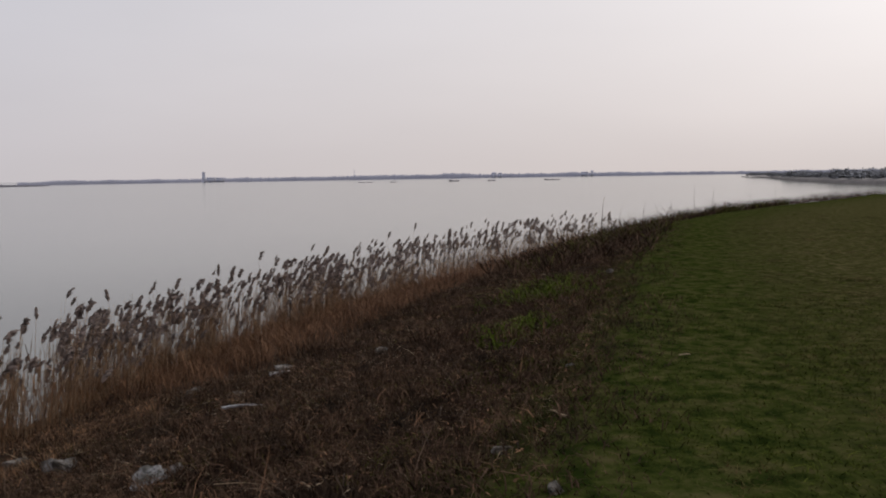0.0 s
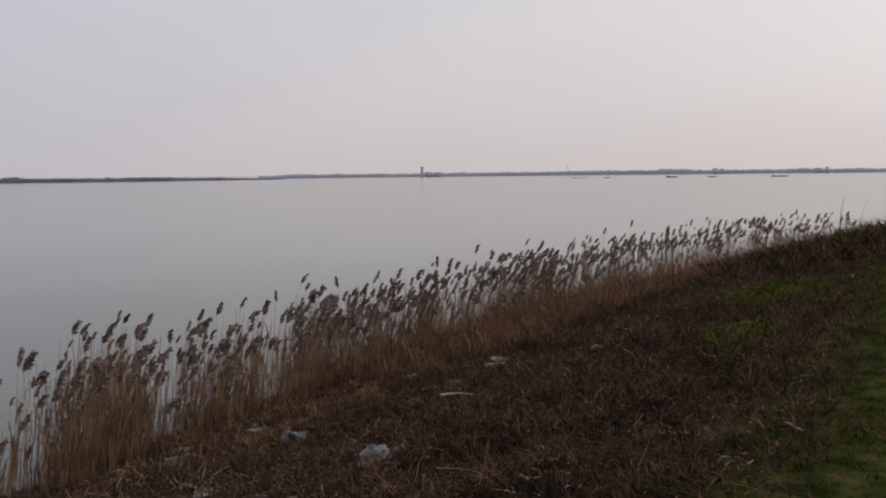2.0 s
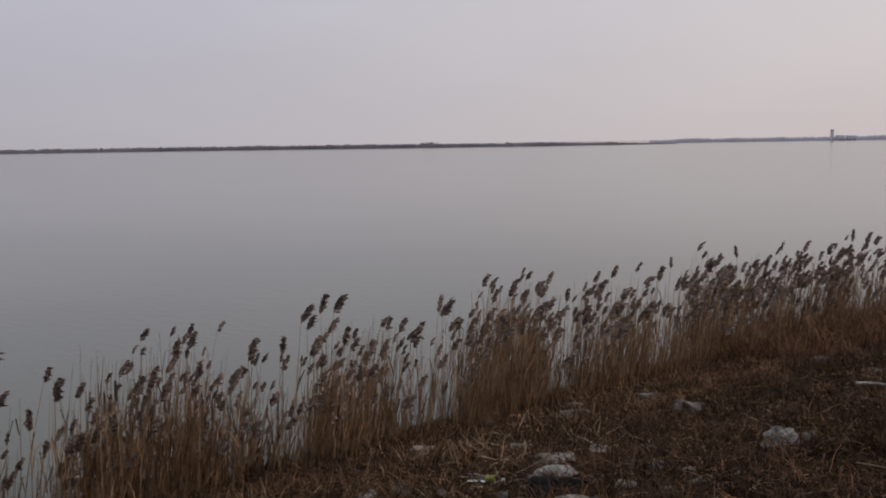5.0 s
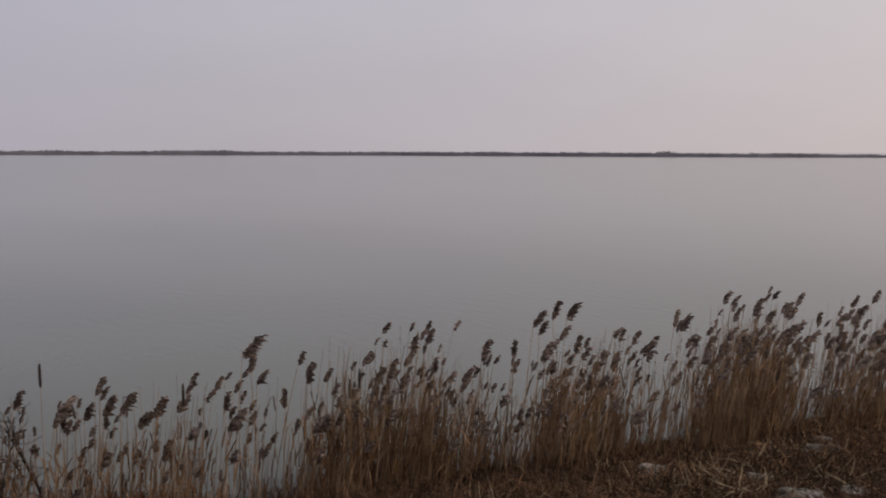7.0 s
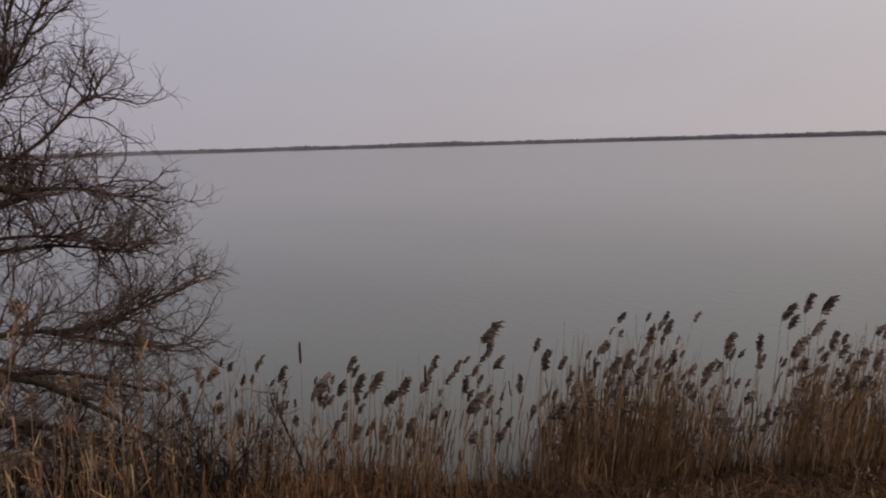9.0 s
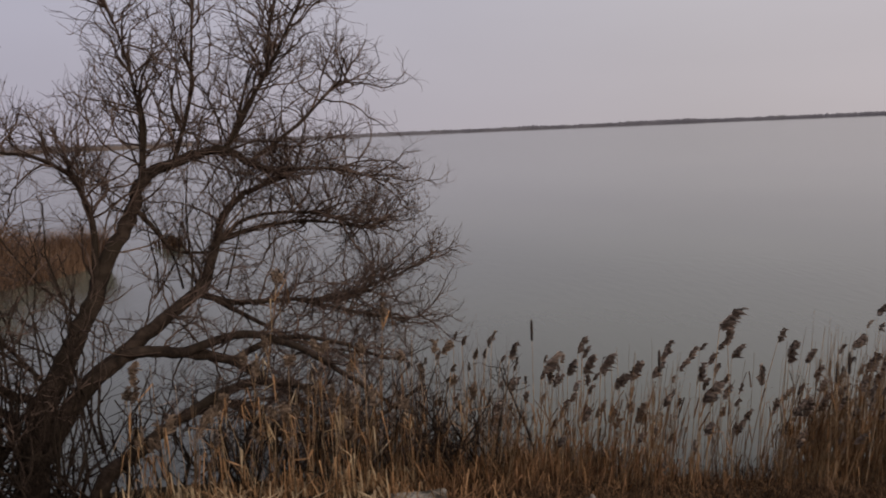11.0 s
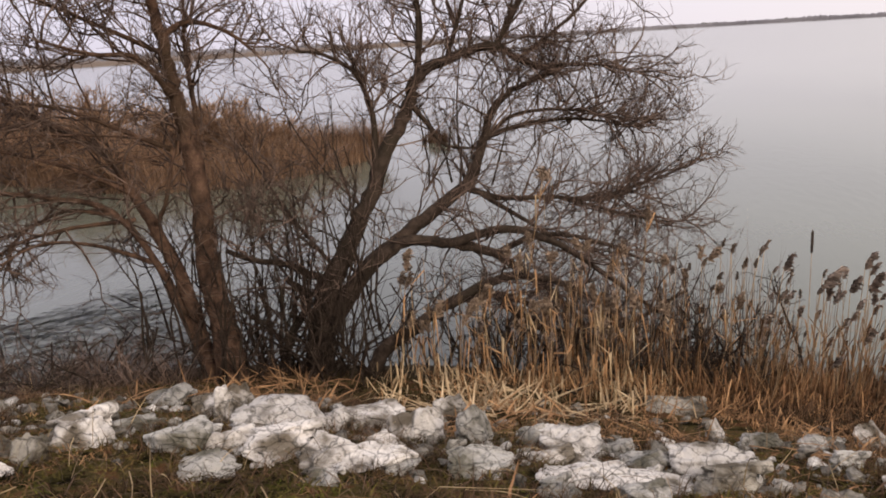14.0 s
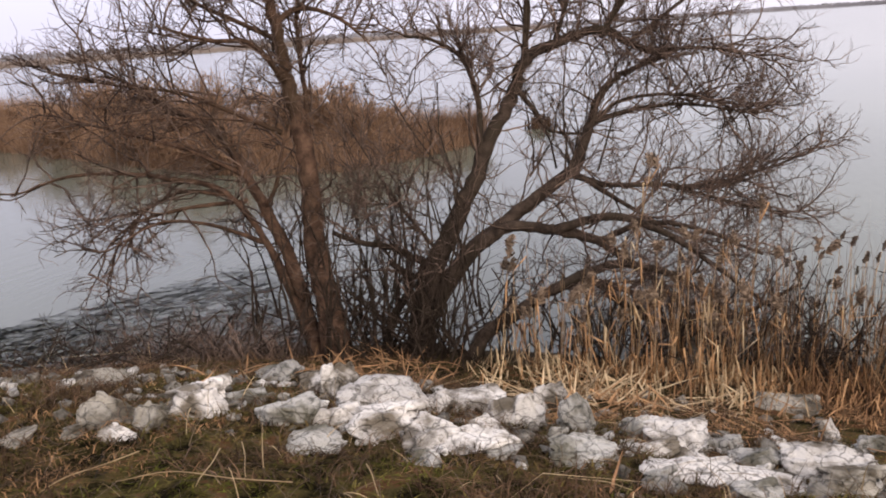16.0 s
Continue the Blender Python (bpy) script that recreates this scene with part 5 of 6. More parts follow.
SMALL_REEDS = [
    (-9.34, 0.34, 0.90), (-9.34, 0.44, 1.40), (-9.09, 0.64, 1.24), (-8.91, 0.57, 1.16), (-8.71, 0.72, 1.35), (-8.96, 0.83, 1.47), (-8.98, 0.90, 0.93), (-8.67, 1.02, 1.20),
    (-8.67, 1.05, 1.27), (-9.38, 1.40, 0.61), (-9.10, 1.41, 1.15), (-8.76, 1.40, 1.01), (-8.91, 1.47, 1.12), (-9.33, 1.61, 0.44), (-9.42, 0.06, 0.90), (-9.38, 0.11, 1.12),
    (-9.01, 0.24, 0.76), (-9.08, 0.45, 0.68), (-9.21, 0.73, 0.78), (-8.69, 0.96, 0.77), (-9.05, 1.25, 0.52), (-8.92, -0.07, 0.71), (-9.35, 0.96, 1.11), (-8.67, 1.14, 1.06),
    (-9.13, 1.37, 0.96), (-9.38, 0.54, 1.33)]
SMALL_REEDS_AHEAD = [
    (-8.48, 0.48, 1.56), (-9.00, 0.67, 1.29), (-8.97, 0.79, 1.41), (-8.24, 1.25, 1.25), (-8.75, 1.51, 1.14), (-8.16, 1.64, 1.46), (-8.53, 1.82, 1.10), (-8.45, 1.92, 1.17),
    (-8.26, 1.94, 1.34), (-8.29, 2.23, 0.76), (-8.63, 2.43, 0.31), (-8.55, 0.36, 1.27), (-8.42, 0.21, 1.44), (-8.86, 0.04, 1.11), (-8.62, 0.96, 1.06), (-8.88, 1.16, 0.78),
    (-8.36, 1.55, 0.95), (-8.40, 1.72, 0.74), (-8.71, 2.08, 0.52), (-8.35, 2.54, 0.46), (-8.61, 1.40, 0.59), (-8.47, 0.77, 0.84)]
for rows in (TALL_REEDS, TALL_REEDS_EAST, TALL_REEDS_AHEAD):
    for x, y, top in rows:
        reed(x, y, top, "tall reeds at the water's edge")
for x, y, top in SMALL_REEDS + SMALL_REEDS_AHEAD:
    reed(x, y, top, "small reeds beside the willow", 0.55, PLUME if y > 0.75 else TAN_PLUME)
for x, y, top in CATTAILS:
    z = max(level(x, y), -0.25)
    c = thing("cattail", "dark cattail spike on a thin straight stalk", "cattail", "cattails among the reeds", at=(x, y, z - 0.02))
    h = top - z
    part("stem", mesh_of("stem", *tube([(0.02, 0, 0), (0, 0, h * 0.5), (0, 0, h + 0.1)], [0.005, 0.004, 0.002], 5), STEM), c)
    part("spike", mesh_of("spike", *tube([(0, 0, h - 0.13), (0, 0, h - 0.11), (0, 0, h), (0, 0, h + 0.07), (0, 0, h + 0.09)], [0.004, 0.012, 0.013, 0.011, 0.003], 8), CATTAIL, True), c, "dark brown spike")


def leafy_reed(x, y, top):
    """A dead reed in front of the willow: a bent stem, drooping curled leaves and a round tan tuft."""
    z = max(level(x, y), -0.15)
    r = thing("reed", "tan dead reed with drooping curled leaves and a fluffy tuft", "reed", "tan reeds before the willow", at=(x, y, z - 0.02))
    h = top - z
    lean = RNG.normal(0, 0.15, 2) * h
    line = smooth_line([(-lean[0], -lean[1], 0), (-0.7 * lean[0], -0.5 * lean[1], h * 0.5), (0, 0, h)], 5)
    part("stem", mesh_of("stem", *tube(line, np.linspace(0.0045, 0.0025, len(line)), 5), STEM, True), r)
    for _ in range(2):
        size = RNG.uniform(0.13, 0.2)
        at = line[-1] + RNG.normal(0, 0.03, 3)
        part("plume", mesh_of("plume", *plumes(at[None], np.array([size]), RNG.normal(0, 0.5, (1, 3)) * (1, 1, 0.3), 110, 1.9), TAN_PLUME), r, "fluffy tan seed tuft")
    for _ in range(int(RNG.integers(5, 9))):
        at = line[[int(RNG.integers(3, len(line) - 1))]]
        data = broken(at, RNG.uniform(0, 6.28, 1), RNG.uniform(0.25, 0.65, 1), RNG.uniform(0.009, 0.018, 1), RNG.normal(42, 24, 1), RNG.normal(-68, 14, 1))
        part("leaf", mesh_of("leaf", *data, RNG.choice([PALE_LEAF, LEAF, SHEATH], p=[0.3, 0.35, 0.35])), r)


for x, y, top in TAN_REEDS:
    leafy_reed(x, y, top)
for _ in range(14):
    leafy_reed(RNG.uniform(-8.4, -6.9), RNG.uniform(-2.7, 0.3), RNG.uniform(0.7, 1.45))


# ---- herbs of the bank and lawn ----
def scatter(count, x0, x1, y0, y1, z0, z1, near=9.0):
    """Points on the ground within a stretch of zones, thinning with distance from the dike's bend."""
    x, y = RNG.uniform(x0, x1, count * 3), RNG.uniform(y0, y1, count * 3)
    f = zone_at(x, y)
    d = np.hypot(x, y)
    ok = (f >= z0) & (f <= z1) & (RNG.random(count * 3) < np.clip(near / np.maximum(d, 0.1), 0, 1) ** 1.3)
    x, y = x[ok][:count], y[ok][:count]
    return np.column_stack([x, y, ground_z(x, y) - 0.01])


def herbs(name, label, base, low, high, thin, wide, wildness, material, droop=0.2, category="herbs"):
    """A stand of many small blades on the ground, taller in some spots than in others."""
    n = len(base)
    lean = RNG.normal(0, wildness, (n, 3)) * (1, 1, 0)
    return thing(name, label, category, kind="stuff",
                 data=mesh_of(name, *blades(base, lean, RNG.uniform(low, high, n) * (1 + 0.35 * wobble(base[:, 0], base[:, 1], 0.45, 4)), RNG.uniform(thin, wide, n), droop), material))


def patches(base, seed, size, least):
    return base[wobble(base[:, 0], base[:, 1], size, seed) + 0.5 * wobble(base[:, 0], base[:, 1], size * 0.37, seed + 1) > least]


herbs("dead_herbs", "tangled dark brown dead herbs covering the bank", scatter(100000, -9, 7, 1.0, 34, 0.07, 0.96, 10), 0.04, 0.2, 0.004, 0.009, 0.7, DEAD)
herbs("dead_stalks", "scattered pale dry stalks on the bank", scatter(8200, -9, 6, 1.5, 24, 0.05, 0.97), 0.02, 0.09, 0.003, 0.006, 1.1, STRAW, 0.4)
herbs("dry_leaf_litter", "small tan and grey dry leaves strewn over the bank", scatter(16000, -8, 6, -1, 22, 0.04, 0.97, 8), 0.01, 0.05, 0.01, 0.028, 1.8, FOOT_LEAF, 0.6)
herbs("brown_brush", "waist-high brown brush in front of the reeds", patches(scatter(24000, -6, 12, 12, 40, 0.5, 1.0, 40), 5, 1.3, -0.5), 0.2, 0.55, 0.008, 0.018, 0.4, FOOT_LEAF, 0.2)
x, y = RNG.uniform(-8.6, -6.6, 2600), RNG.uniform(0.3, 4.0, 2600)
herbs("dead_undergrowth", "dark matted dead undergrowth at the foot of the reeds", patches(np.column_stack([x, y, np.maximum(ground_z(x, y), -0.1)]), 8, 0.5, -0.1), 0.06, 0.3, 0.005, 0.012, 0.6, DEAD, 0.3)
herbs("dead_herbs", "low brown dead herbs among the stones", scatter(11000, -8.5, 0, -7, 1.2, 0.25, 0.9, 10), 0.02, 0.10, 0.004, 0.009, 0.9, DEAD)
herbs("dead_grass", "brown dry grass along the reed foot", patches(scatter(20000, -9.5, 2, 0.5, 26, 0.66, 1.02, 14), 4, 0.6, -0.2), 0.04, 0.17, 0.005, 0.010, 0.7, SHEATH)
herbs("dead_grass", "dull brown dead grass along the reed foot", patches(scatter(20000, -9.5, 2, 0.5, 26, 0.68, 1.04, 14), 7, 0.5, -0.1), 0.04, 0.15, 0.005, 0.011, 0.7, FOOT_LEAF)
herbs("dead_undergrowth", "dark matted dead undergrowth under the reeds", patches(scatter(2200, -9.2, -5.5, 3.2, 9.0, 0.82, 1.1, 14), 8, 0.5, -0.1), 0.1, 0.35, 0.006, 0.013, 0.5, DEAD, 0.3)
herbs("dead_leaves", "broad curled dead leaves over the brown bank", scatter(9000, -7, 6, 1, 26, 0.06, 0.85, 9), 0.03, 0.12, 0.012, 0.026, 1.3, DEAD, 0.5)
herbs("dead_leaves", "tan curled dead leaves over the brown bank", scatter(2600, -7, 6, 1, 26, 0.06, 0.9, 9), 0.03, 0.1, 0.010, 0.022, 1.4, FOOT_LEAF, 0.5)
def tufts(centres, per, spread):
    """Loose clumps of points on the ground round the given centres."""
    x, y = (np.repeat(centres[:, :2], per, 0) + RNG.normal(0, spread, (per * len(centres), 2))).T
    return np.column_stack([x, y, ground_z(x, y) - 0.01])


def lying_stems(label, count, x0, x1, y0, y1, z0, z1, low, high, wide, material):
    """Thin dead stems lying over one another, each slightly arched."""
    b = scatter(count, x0, x1, y0, y1, z0, z1, 9) + (0, 0, 0.02)
    k = len(b)
    b[:, 2] += RNG.uniform(0, 0.05, k)
    thing("dead_stems", label, "herbs", kind="stuff", data=mesh_of("dead_stems", *arcs(b, RNG.uniform(0, 2 * math.pi, k), RNG.uniform(low, high, k), RNG.uniform(0.6, 1.2, k) * wide, RNG.normal(26, 24, k), RNG.normal(-38, 30, k)), material))


herbs("dry_flecks", "pale dry leaf scraps scattered over the brown bank", patches(scatter(9000, -7, 5, 2, 24, 0.12, 0.97, 9), 31, 0.7, -0.1), 0.008, 0.035, 0.008, 0.02, 2.2, PALE_LEAF, 0.7)
lying_stems("thin brown dead stems arched over the bank", 3000, -7, 6, 1, 26, 0.2, 0.92, 0.06, 0.24, 0.003, DEAD_STEM)
lying_stems("pale dead stems arched over the bank", 560, -7, 6, 1, 26, 0.2, 0.92, 0.08, 0.3, 0.004, STRAW)
lying_stems("thin brown dead stems arched over stones and moss", 1600, -6.5, -1, -7, 1, 0.1, 0.85, 0.08, 0.26, 0.004, DEAD_STEM)
lying_stems("pale dead stems arched over stones and moss", 260, -6.5, -1, -7, 1, 0.1, 0.85, 0.1, 0.3, 0.005, STRAW)
lying_stems("grey-brown dead stalks arching out of the herbs on the bank", 900, -7, 5, 2, 24, 0.1, 0.9, 0.2, 0.55, 0.007, DEAD_STEM)
lying_stems("dry tan stalks arching out of the herbs on the bank", 240, -7, 5, 2, 24, 0.1, 0.9, 0.15, 0.5, 0.006, FOOT_LEAF)
herbs("dead_bushes", "small dark dead bushes dotted over the bank", patches(scatter(42000, -7, 8, 3, 34, 0.15, 0.9, 14), 19, 0.3, 0.62), 0.18, 0.46, 0.006, 0.013, 0.7, DEAD, 0.25)
herbs("dead_clumps", "dark clumps of dead herbs on the bank", patches(scatter(40000, -7, 6, 2, 30, 0.08, 0.85, 12), 11, 0.28, 0.45), 0.1, 0.32, 0.004, 0.009, 0.8, DEAD, 0.3)
herbs("dead_clumps", "brown clumps of dead herbs on the bank", patches(scatter(30000, -7, 6, 2, 30, 0.08, 0.85, 12), 13, 0.25, 0.5), 0.06, 0.22, 0.004, 0.008, 1.0, FOOT_LEAF, 0.4)
g = scatter(26000, -1, 5, 4, 20, 0.0, 0.42, 12)
spot = np.minimum.reduce([np.hypot((g[:, 0] - a) / w, (g[:, 1] - b) / w) for a, b, w in ((1.36, 12.6, 0.9), (0.78, 9.85, 0.55), (1.95, 13.8, 0.6), (0.55, 8.9, 0.3))])
herbs("green_herbs", "fresh green herbs in low clumps on the bank's edge", g[spot < RNG.uniform(0.25, 1.2, len(g))], 0.06, 0.25, 0.012, 0.022, 0.9, GREEN, 0.4)
g = scatter(14000, -2.6, -0.2, 3, 6, 0.05, 0.5, 12)
spot = np.minimum.reduce([np.hypot(g[:, 0] - a, g[:, 1] - b) / w for a, b, w in ((-0.9, 4.3, 0.25), (-1.9, 4.2, 0.2))])
herbs("green_herbs", "fresh green herbs in low clumps on the bank", g[spot < RNG.uniform(0.3, 1.1, len(g))], 0.03, 0.08, 0.006, 0.012, 0.7, GREEN)
herbs("olive_herbs", "low olive-green herbs between the dead stems", patches(scatter(34000, -8, 6, 1.0, 26, 0.04, 0.8, 10), 9, 0.5, -0.15), 0.02, 0.09, 0.006, 0.013, 0.9, MOSS)
herbs("green_herbs", "dark green weeds where the mown grass meets the bank", patches(scatter(20000, -2, 5, 2, 18, 0.02, 0.17, 9), 21, 0.45, 0.3), 0.03, 0.11, 0.005, 0.012, 0.8, MOSS_GREEN)
herbs("dead_weeds", "dark dead weeds where the mown grass meets the bank", scatter(20000, -2, 6, 1.5, 20, 0.02, 0.3, 9), 0.03, 0.14, 0.005, 0.011, 0.8, DEAD)
herbs("lawn", "short green mown grass with brown worn patches", scatter(170000, -1, 14, 2.5, 34, 0.0, 0.11, 8), 0.010, 0.036, 0.005, 0.011, 1.2, LAWN, category="grass")
herbs("lawn", "lush longer grass along the edge of the mown strip", patches(scatter(26000, -1, 6, 2.5, 22, 0.0, 0.13, 8), 23, 0.5, -0.2), 0.02, 0.06, 0.004, 0.008, 0.9, LAWN, category="grass")
p = scatter(3000, -1, 14, 2.5, 34, 0.0, 0.06, 8)
herbs("lawn", "dry olive-brown worn patches in the mown grass", tufts(p[side_distance(CREST, p[:, 0], p[:, 1]) < -RNG.uniform(0.3, 1.8, len(p))], 30, 0.1), 0.012, 0.045, 0.004, 0.009, 1.1, MOSS, category="grass")
g = scatter(40000, -1, 8, 2.5, 26, 0.0, 0.05, 9)
edge = side_distance(CREST, g[:, 0], g[:, 1])
herbs("dead_weeds", "dark ragged dead weeds creeping into the mown grass", patches(g[edge > -RNG.uniform(0, 0.55, len(g))], 27, 0.4, -0.1), 0.02, 0.10, 0.005, 0.011, 0.9, DEAD)
m = scatter(90000, -6, 0, -7, 4, 0.0, 0.62, 8)
herbs("mossy_growth", "low mossy yellow-green and brown growth between the stones", patches(m, 6, 0.35, -0.25), 0.010, 0.042, 0.007, 0.015, 1.3, MOSS, 0.4)
herbs("creeping_stems", "thin brown creeping stems over the mossy ground", scatter(4000, -6, 0, -7, 4, 0.0, 0.75, 8), 0.04, 0.18, 0.002, 0.004, 1.5, TWIG, 0.6)
herbs("rust_herbs", "rust-brown dead herbs in patches among the moss", patches(scatter(40000, -6.5, 0, -7, 2, 0.0, 0.8, 8), 3, 0.4, 0.22), 0.02, 0.08, 0.004, 0.009, 1.0, LEAF, 0.4)
herbs("bramble", "dark bare bramble fringe along the dike's edge", patches(scatter(40000, 1, 40, 16, 70, 0.02, 0.9, 60), 2, 0.7, -0.45), 0.14, 0.66, 0.012, 0.028, 1.0, DEAD, 0.3)
herbs("green_weeds", "dull green weeds growing through the bramble fringe", patches(scatter(16000, 1.5, 22, 15, 44, 0.01, 0.4, 60), 12, 1.1, 0.1), 0.15, 0.5, 0.014, 0.03, 0.9, MOSS_GREEN, 0.3)
b = scatter(260, -2, 30, 18, 60, 0.1, 0.75, 60)
thing("bramble", "arching bare bramble stems along the dike's edge", "herbs", kind="stuff", data=mesh_of("bramble", *arcs(b, RNG.uniform(0, 6.28, len(b)), RNG.uniform(0.5, 1.5, len(b)), RNG.uniform(0.012, 0.022, len(b)), RNG.normal(75, 15, len(b)), RNG.normal(-85, 40, len(b))), DEAD))
herbs("dry_stalks", "long pale dry stalks lying among the moss", scatter(22, -5, -1.5, -5.5, 1, 0.0, 0.6), 0.15, 0.4, 0.006, 0.011, 1.2, STRAW, 0.55)


def tangle(name, label, x0, x1, y0, y1, count, low, high, material, lean, droop, wide=0.018):
    x, y = RNG.uniform(x0, x1, count), RNG.uniform(y0, y1, count)
    b = np.column_stack([x, y, np.maximum(ground_z(x, y), -0.1)])
    return herbs(name, label, b, low, high, 0.007, wide, lean, material, droop, "reeds")


def leaf_heap(name, label, x0, x1, y0, y1, count, low, high, wide, start, curl, material):
    """Dead reed leaves, standing or lying, in loose clumps."""
    c = np.column_stack([RNG.uniform(x0, x1, 26), RNG.uniform(y0, y1, 26)])
    p = c[RNG.integers(0, 26, count)] + RNG.normal(0, 0.17, (count, 2))
    b = np.column_stack([p, np.maximum(ground_z(p[:, 0], p[:, 1]), -0.1) + RNG.uniform(0, 0.03, count)])
    turn, long, wide = RNG.uniform(0, 2 * math.pi, count), RNG.uniform(low, high, count), RNG.uniform(0.6, 1.3, count) * wide
    if curl < -40:
        data = broken(b, turn, long, wide, RNG.normal(start - 14, 24, count), RNG.normal(0.62 * curl, 18, count))
    else:
        data = arcs(b, turn, long, wide, RNG.normal(start, 14, count), RNG.normal(curl, 35, count))
    return thing(name, label, "reeds", kind="stuff", data=mesh_of(name, *data, material))


leaf_heap("dead_reed_leaves", "pale broken dead reed leaves drooping by the willow", -8.2, -6.5, -2.8, 0.2, 150, 0.2, 0.6, 0.016, 74, -170, PALE_LEAF)
leaf_heap("dead_reed_leaves", "brown dead reed leaves standing before the willow", -8.3, -6.2, -2.9, 0.6, 170, 0.1, 0.5, 0.010, 66, -110, SHEATH)
leaf_heap("dead_reed_leaves", "brown dead reeds crowding the water's edge", -9.0, -7.6, -0.6, 2.4, 340, 0.3, 1.0, 0.009, 86, -70, FOOT_LEAF)
leaf_heap("dead_reed_leaves", "dark brown dead leaves tangled with twigs at the water's edge", -9.3, -8.4, -0.9, 1.2, 420, 0.2, 0.95, 0.011, 84, -60, DEAD_STEM)
leaf_heap("dead_reed_leaves", "dark brown dead leaves in a thick tuft at the water's edge", -8.85, -8.45, 1.35, 1.85, 260, 0.25, 0.85, 0.012, 84, -60, DEAD_STEM)
leaf_heap("dead_reed_leaves", "orange-tan dead reed leaves standing beside the willow", -9.1, -7.6, -1.5, 1.3, 260, 0.3, 1.0, 0.008, 78, -90, SHEATH)
leaf_heap("dead_reed_leaves", "reddish-tan dead reed leaves hanging before the low willow limbs", -8.3, -7.3, -1.7, 1.2, 330, 0.25, 0.85, 0.010, 76, -100, SHEATH)
leaf_heap("dead_reed_leaves", "pale curled dead reed leaves hanging before the low willow limbs", -8.2, -7.0, -2.4, 0.3, 90, 0.25, 0.7, 0.014, 70, -120, PALE_LEAF)
leaf_heap("dead_reed_leaves", "dark red-brown dead leaves in a clump among sparse reeds", -8.2, -7.8, 1.7, 2.6, 150, 0.3, 0.85, 0.012, 82, -60, FOOT_LEAF)
leaf_heap("dead_reed_leaves", "dark dead leaves massed at the foot of small reeds", -8.6, -8.1, 0.8, 1.9, 240, 0.25, 0.8, 0.011, 84, -50, FOOT_LEAF)
leaf_heap("dead_reed_leaves", "dark brown dead leaves in a clump among sparse reeds", -8.1, -7.6, 0.4, 1.2, 130, 0.25, 0.7, 0.012, 80, -80, FOOT_LEAF)
rows = np.array([r[:4] for r in STONES_BY_WILLOW + STONES_OF_PILE + STONES_AT_FOOT + STONES_BELOW_REEDS + STONES_IN_MOSS])
k = RNG.integers(0, len(rows), 9000)
turn = RNG.uniform(0, 6.28, 9000)
p = rows[k, :2] + np.stack([np.cos(turn), np.sin(turn)], 1) * (rows[k, 2] * RNG.uniform(0.42, 0.75, 9000))[:, None]
p = p[(wobble(p[:, 0], p[:, 1], 0.22, 37) > -0.25)]
p = np.column_stack([p, ground_z(p[:, 0], p[:, 1])])
herbs("creeping_moss", "brown and olive moss creeping up round the stones", p[::2], 0.015, 0.07, 0.006, 0.013, 1.1, MOSS, 0.4)
herbs("dead_herbs", "dry brown herbs growing up round the stones", p[1::2], 0.02, 0.10, 0.003, 0.008, 1.2, DEAD_STEM, 0.4)
herbs("green_moss_clumps", "olive-green moss clumps between the stones", patches(scatter(30000, -5.2, -1.2, -7, 0.5, 0.0, 0.6, 8), 17, 0.4, 0.3), 0.01, 0.035, 0.006, 0.014, 1.3, MOSS_GREEN, 0.4)
herbs("dark_moss_clumps", "dark clumps of dead herbs among the moss", patches(scatter(40000, -6.2, -1.2, -7, 0, 0.0, 0.75, 8), 14, 0.3, 0.2), 0.03, 0.14, 0.004, 0.009, 1.0, DEAD, 0.4)
leaf_heap("reed_litter", "flat mat of pale reed litter on the ground", -7.1, -5.7, -2.6, -0.4, 170, 0.25, 0.6, 0.018, 8, -12, PALE_LEAF)
leaf_heap("reed_litter", "flat mat of brown reed litter on the ground", -7.6, -5.0, -4.5, 2.0, 1000, 0.15, 0.45, 0.014, 8, -14, LEAF)
leaf_heap("reed_litter", "flat mat of pale reed litter below the reeds", -6.8, -3.8, 3.5, 9.5, 620, 0.12, 0.4, 0.011, 8, -12, STRAW)
tangle("thin_shoots", "thin reddish shoots standing in the shallow water", -10.4, -8.2, -2.2, 1.0, 260, 0.5, 1.7, TWIG, 0.15, 0.05, 0.008)
tangle("brushwood", "tangled brown brushwood by the willow trunk", -8.2, -6.6, -7.0, -4.6, 900, 0.2, 0.7, TWIG, 0.9, 0.3, 0.010)

# reed litter floating by the bank
n = 2400
u, v = RNG.random(n), RNG.random(n)
a = np.array([(-6.2, -8.6), (-7.5, -10.3), (-11.6, -8.2), (-8.4, -5.2)])
p = (a[0] * (1 - u)[:, None] + a[3] * u[:, None]) * (1 - v)[:, None] + (a[1] * (1 - u)[:, None] + a[2] * u[:, None]) * v[:, None]
p = p + RNG.normal(0, 0.14, (n, 2))
way = np.radians(RNG.normal(133, 22, n))
half_len = RNG.uniform(0.04, 0.24, n)
d = np.stack([np.cos(way), np.sin(way)], 1) * half_len[:, None]
z = np.full((n, 1), 0.008)
thing("floating_reed_litter", "dark broken reed stems floating on the water", "reed litter", kind="stuff",
      data=mesh_of("floating_reed_litter", *stalks(np.hstack([p - d, z]), np.hstack([p + d, z]), RNG.uniform(0.010, 0.022, n), RNG.normal(0, 0.012, (n, 3)) * (1, 1, 0)), WRACK))

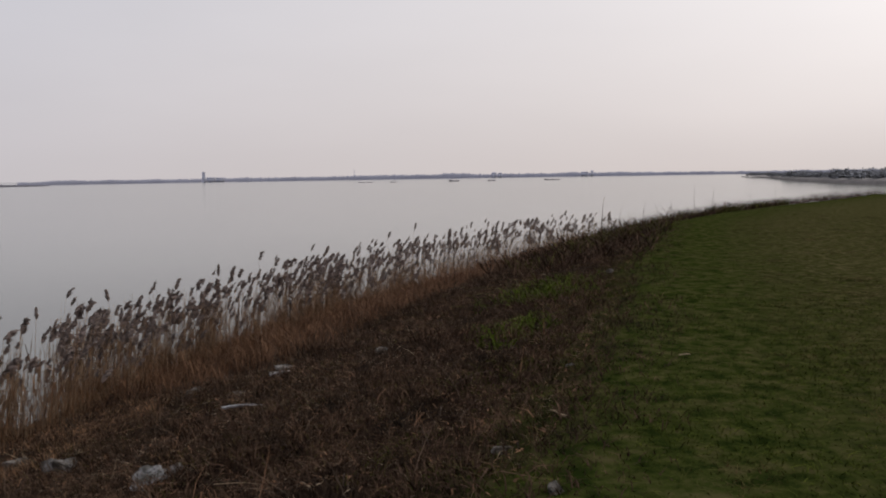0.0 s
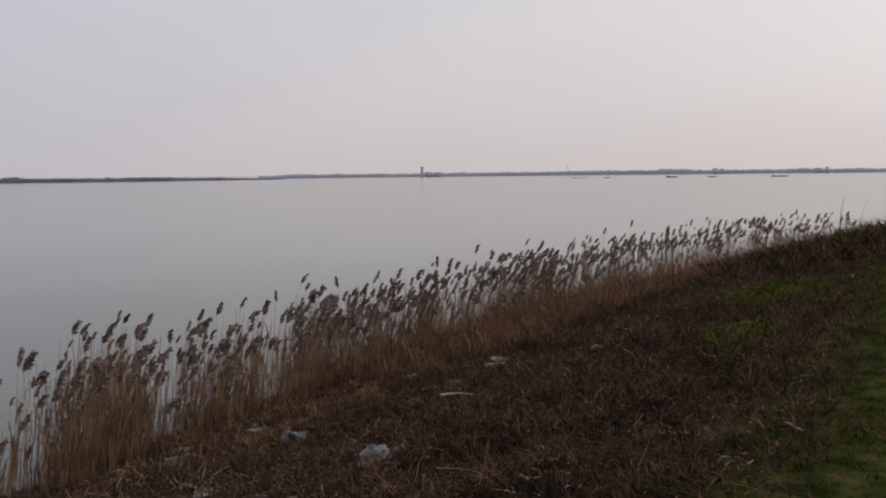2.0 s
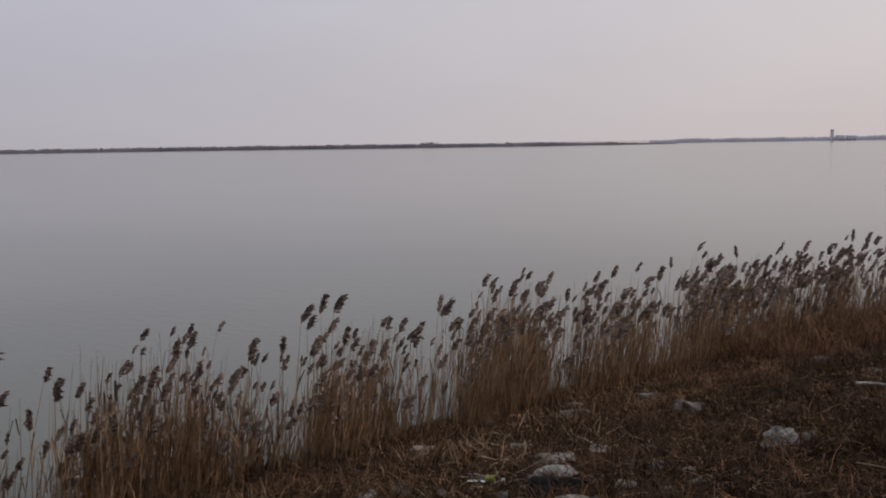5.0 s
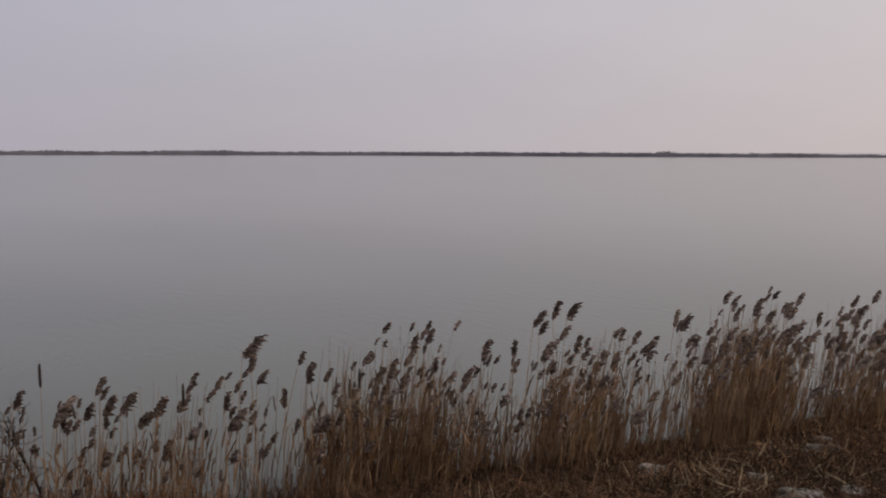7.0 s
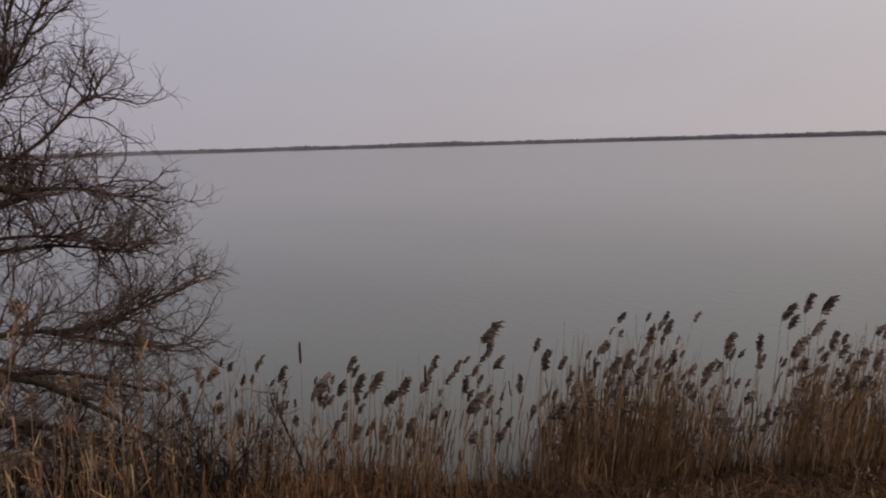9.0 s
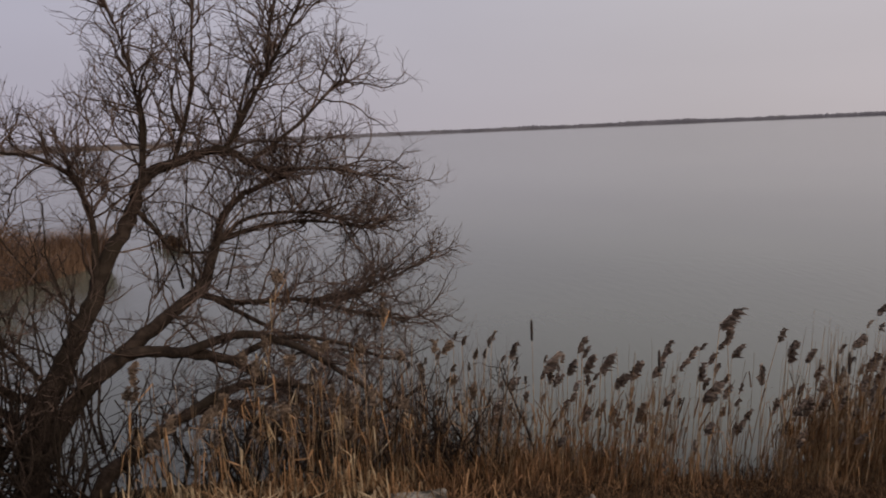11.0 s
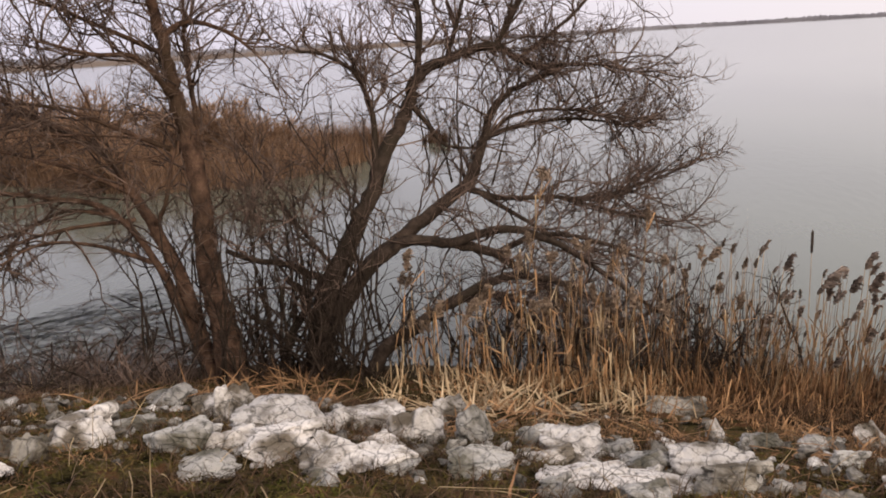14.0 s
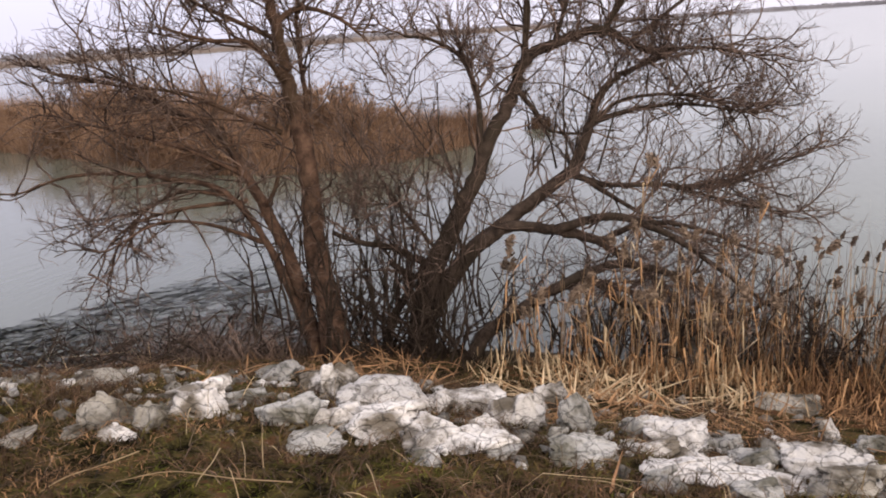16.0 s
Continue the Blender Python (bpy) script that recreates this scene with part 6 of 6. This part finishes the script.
# ---- reed islet across the channel ----
ISLET = [(-33.4, -51.0), (-24.5, -29.0), (-21.6, -20.8), (-19.5, -14.4), (-20.1, -11.4), (-22.7, -9.9), (-25.5, -9.1)]
s = RNG.uniform(0, 53, 38000)
p, left = along(ISLET, s)
back = RNG.random(38000) ** 1.3 * np.interp(s, [0, 35, 46, 51, 53], [10, 8, 5.3, 2.6, 0.6])
p = p + left * back[:, None]
base = np.column_stack([p, np.full(len(p), -0.1)])
islet = thing("reed_islet", "rust-brown reed islet standing in the channel", "reeds", kind="stuff")
tall = RNG.uniform(0.6, 1.8, len(p)) * (1 + 0.2 * wobble(p[:, 0], p[:, 1], 1.1, 2)) * np.interp(s, [0, 46, 53], [1.1, 1.0, 0.75])
part("reeds", mesh_of("reeds", *blades(base, RNG.normal(0, 0.26, (len(p), 3)) * (1, 1, 0), tall, RNG.uniform(0.009, 0.022, len(p)), 0.12), FAR_REED), islet)
for x, y, w, h in ((-24.5, -22.5, 2.2, 1.7), (-28.4, -22.0, 3.0, 2.9), (-33, -32, 2.6, 2.9), (-27.0, -15.5, 1.6, 2.3), (-31.0, -27.5, 2.2, 2.6), (-29, -18.5, 2.0, 2.3), (-22.8, -17.5, 1.6, 1.5), (-25.5, -13.2, 1.4, 1.9), (-26.5, -28, 2.0, 1.9), (-30, -36, 2.0, 2.0), (-24.5, -19.5, 1.5, 2.2)):
    b = thing("bush", "bare brown bush on the reed islet", "bush", "bushes on the islet", at=(x * 0.88, y * 0.88, -0.2))
    stem = np.stack([np.zeros((60, 3)), RNG.normal(0, 0.3, (60, 3)) * (w, w, 0) * 0.4 + (0, 0, h * 0.45), RNG.normal(0, 0.45, (60, 3)) * (w, w, 0) + (0, 0, h) * RNG.uniform(0.6, 1.0, (60, 1))], 1)
    tw = spawn(stem, 30, 0.15, 0.55, 0.3, 0.7)
    part("bush_frame", mesh_of("bush_frame", *batch(stem, 0.03, 0.012), FAR_REED), b)
    part("twig_spray", mesh_of("twig_spray", *batch(tw, 0.014, 0.008), FAR_REED), b)
c = thing("reed_clump", "small dark reed clump standing in the water", "reeds", kind="stuff",
          data=mesh_of("reed_clump", *blades(np.column_stack([RNG.normal(-29.2, 0.16, 260), RNG.normal(-8.2, 0.22, 260), np.full(260, -0.1)]), RNG.normal(0, 0.1, (260, 3)) * (1, 1, 0), RNG.uniform(0.4, 0.75, 260), RNG.uniform(0.03, 0.06, 260), 0.1), DEAD))


# ---- small things on the bank ----
def stick(name, label, x, y, length, width, turn, material, bend=0.06, tilt=0.02):
    d = thing(name, label, "stick", at=(x, y, level(x, y) + width * 0.5 + 0.02))
    line = smooth_line([(-length / 2, 0, 0), (-length / 6, bend * length, tilt * length), (length / 6, -0.3 * bend * length, tilt * 2 * length), (length / 2, 0, 0)], 5)
    d.data = None
    part("shaft", mesh_of("shaft", *tube(line, np.linspace(width, width * 0.55, len(line)), 7, 0.1), material, True), d)
    d.rotation_euler.z = radians(turn)
    return d


stick("stick", "short bleached stick lying on the green grass", 0.75, 5.8, 0.19, 0.010, 118, STRAW, 0.02)
stick("driftwood", "bleached driftwood branch lying among dead herbs", -2.16, 8.95, 0.42, 0.016, 12, WHITE)
stick("driftwood", "pale broken branch lying among dead herbs", -2.12, 10.87, 0.32, 0.016, 40, WHITE)
stick("stick", "small pale chip lying on the mown grass", 2.05, 7.36, 0.10, 0.007, 10, STRAW)
for x, y, size, turn in ((-3.66, -3.13, 0.7, 36), (-2.93, -2.44, 0.51, 22), (-2.71, -2.91, 0.53, -18), (-2.82, -2.36, 0.79, -75), (-3.18, -1.74, 0.34, 37), (-3.12, -2.37, 0.55, 38), (-3.76, -0.87, 0.32, 85)):
    stick("stick", "long dry pale stalk lying on the moss", x, y, size, 0.003, turn, STRAW, 0.012, 0.03)
stick("stick", "thin dry stalk lying across the brown slope", -1.2, 5.4, 0.6, 0.003, -15, STRAW)

bottle = thing("bottle", "crushed clear plastic bottle with a yellow-green label", "bottle", at=(-4.15, 5.27, level(-4.15, 5.27) + 0.06))
part("body", mesh_of("body", *tube([(-0.13, 0, 0), (-0.125, 0, 0), (-0.05, 0, 0.004), (0.05, 0, 0), (0.09, 0, 0), (0.115, 0, 0)], [0.02, 0.036, 0.03, 0.036, 0.026, 0.013], 12, 0.05), BOTTLE, True), bottle)
part("label", mesh_of("label", *tube([(0.0, 0, 0.001), (0.06, 0, 0)], [0.0345, 0.037], 12), LABEL, True), bottle, "yellow-green label")
part("cap", mesh_of("cap", *tube([(0.113, 0, 0), (0.133, 0, 0), (0.134, 0, 0)], [0.015, 0.015, 0.008], 12), CAP), bottle, "white cap")
bottle.rotation_euler.z = radians(30)
bottle.scale = (1.15, 1.05, 0.9)

post = thing("mooring_post", "dark wet wooden post standing in the shallows", "post", at=(-7.42, -9.50, -0.4))
part("shaft", mesh_of("shaft", *tube([(0, 0, 0), (0.01, 0, 0.5), (0.02, 0.01, 1.0), (0.02, 0.01, 1.03)], [0.07, 0.068, 0.063, 0.045], 12, 0.03), POSTWOOD), post)
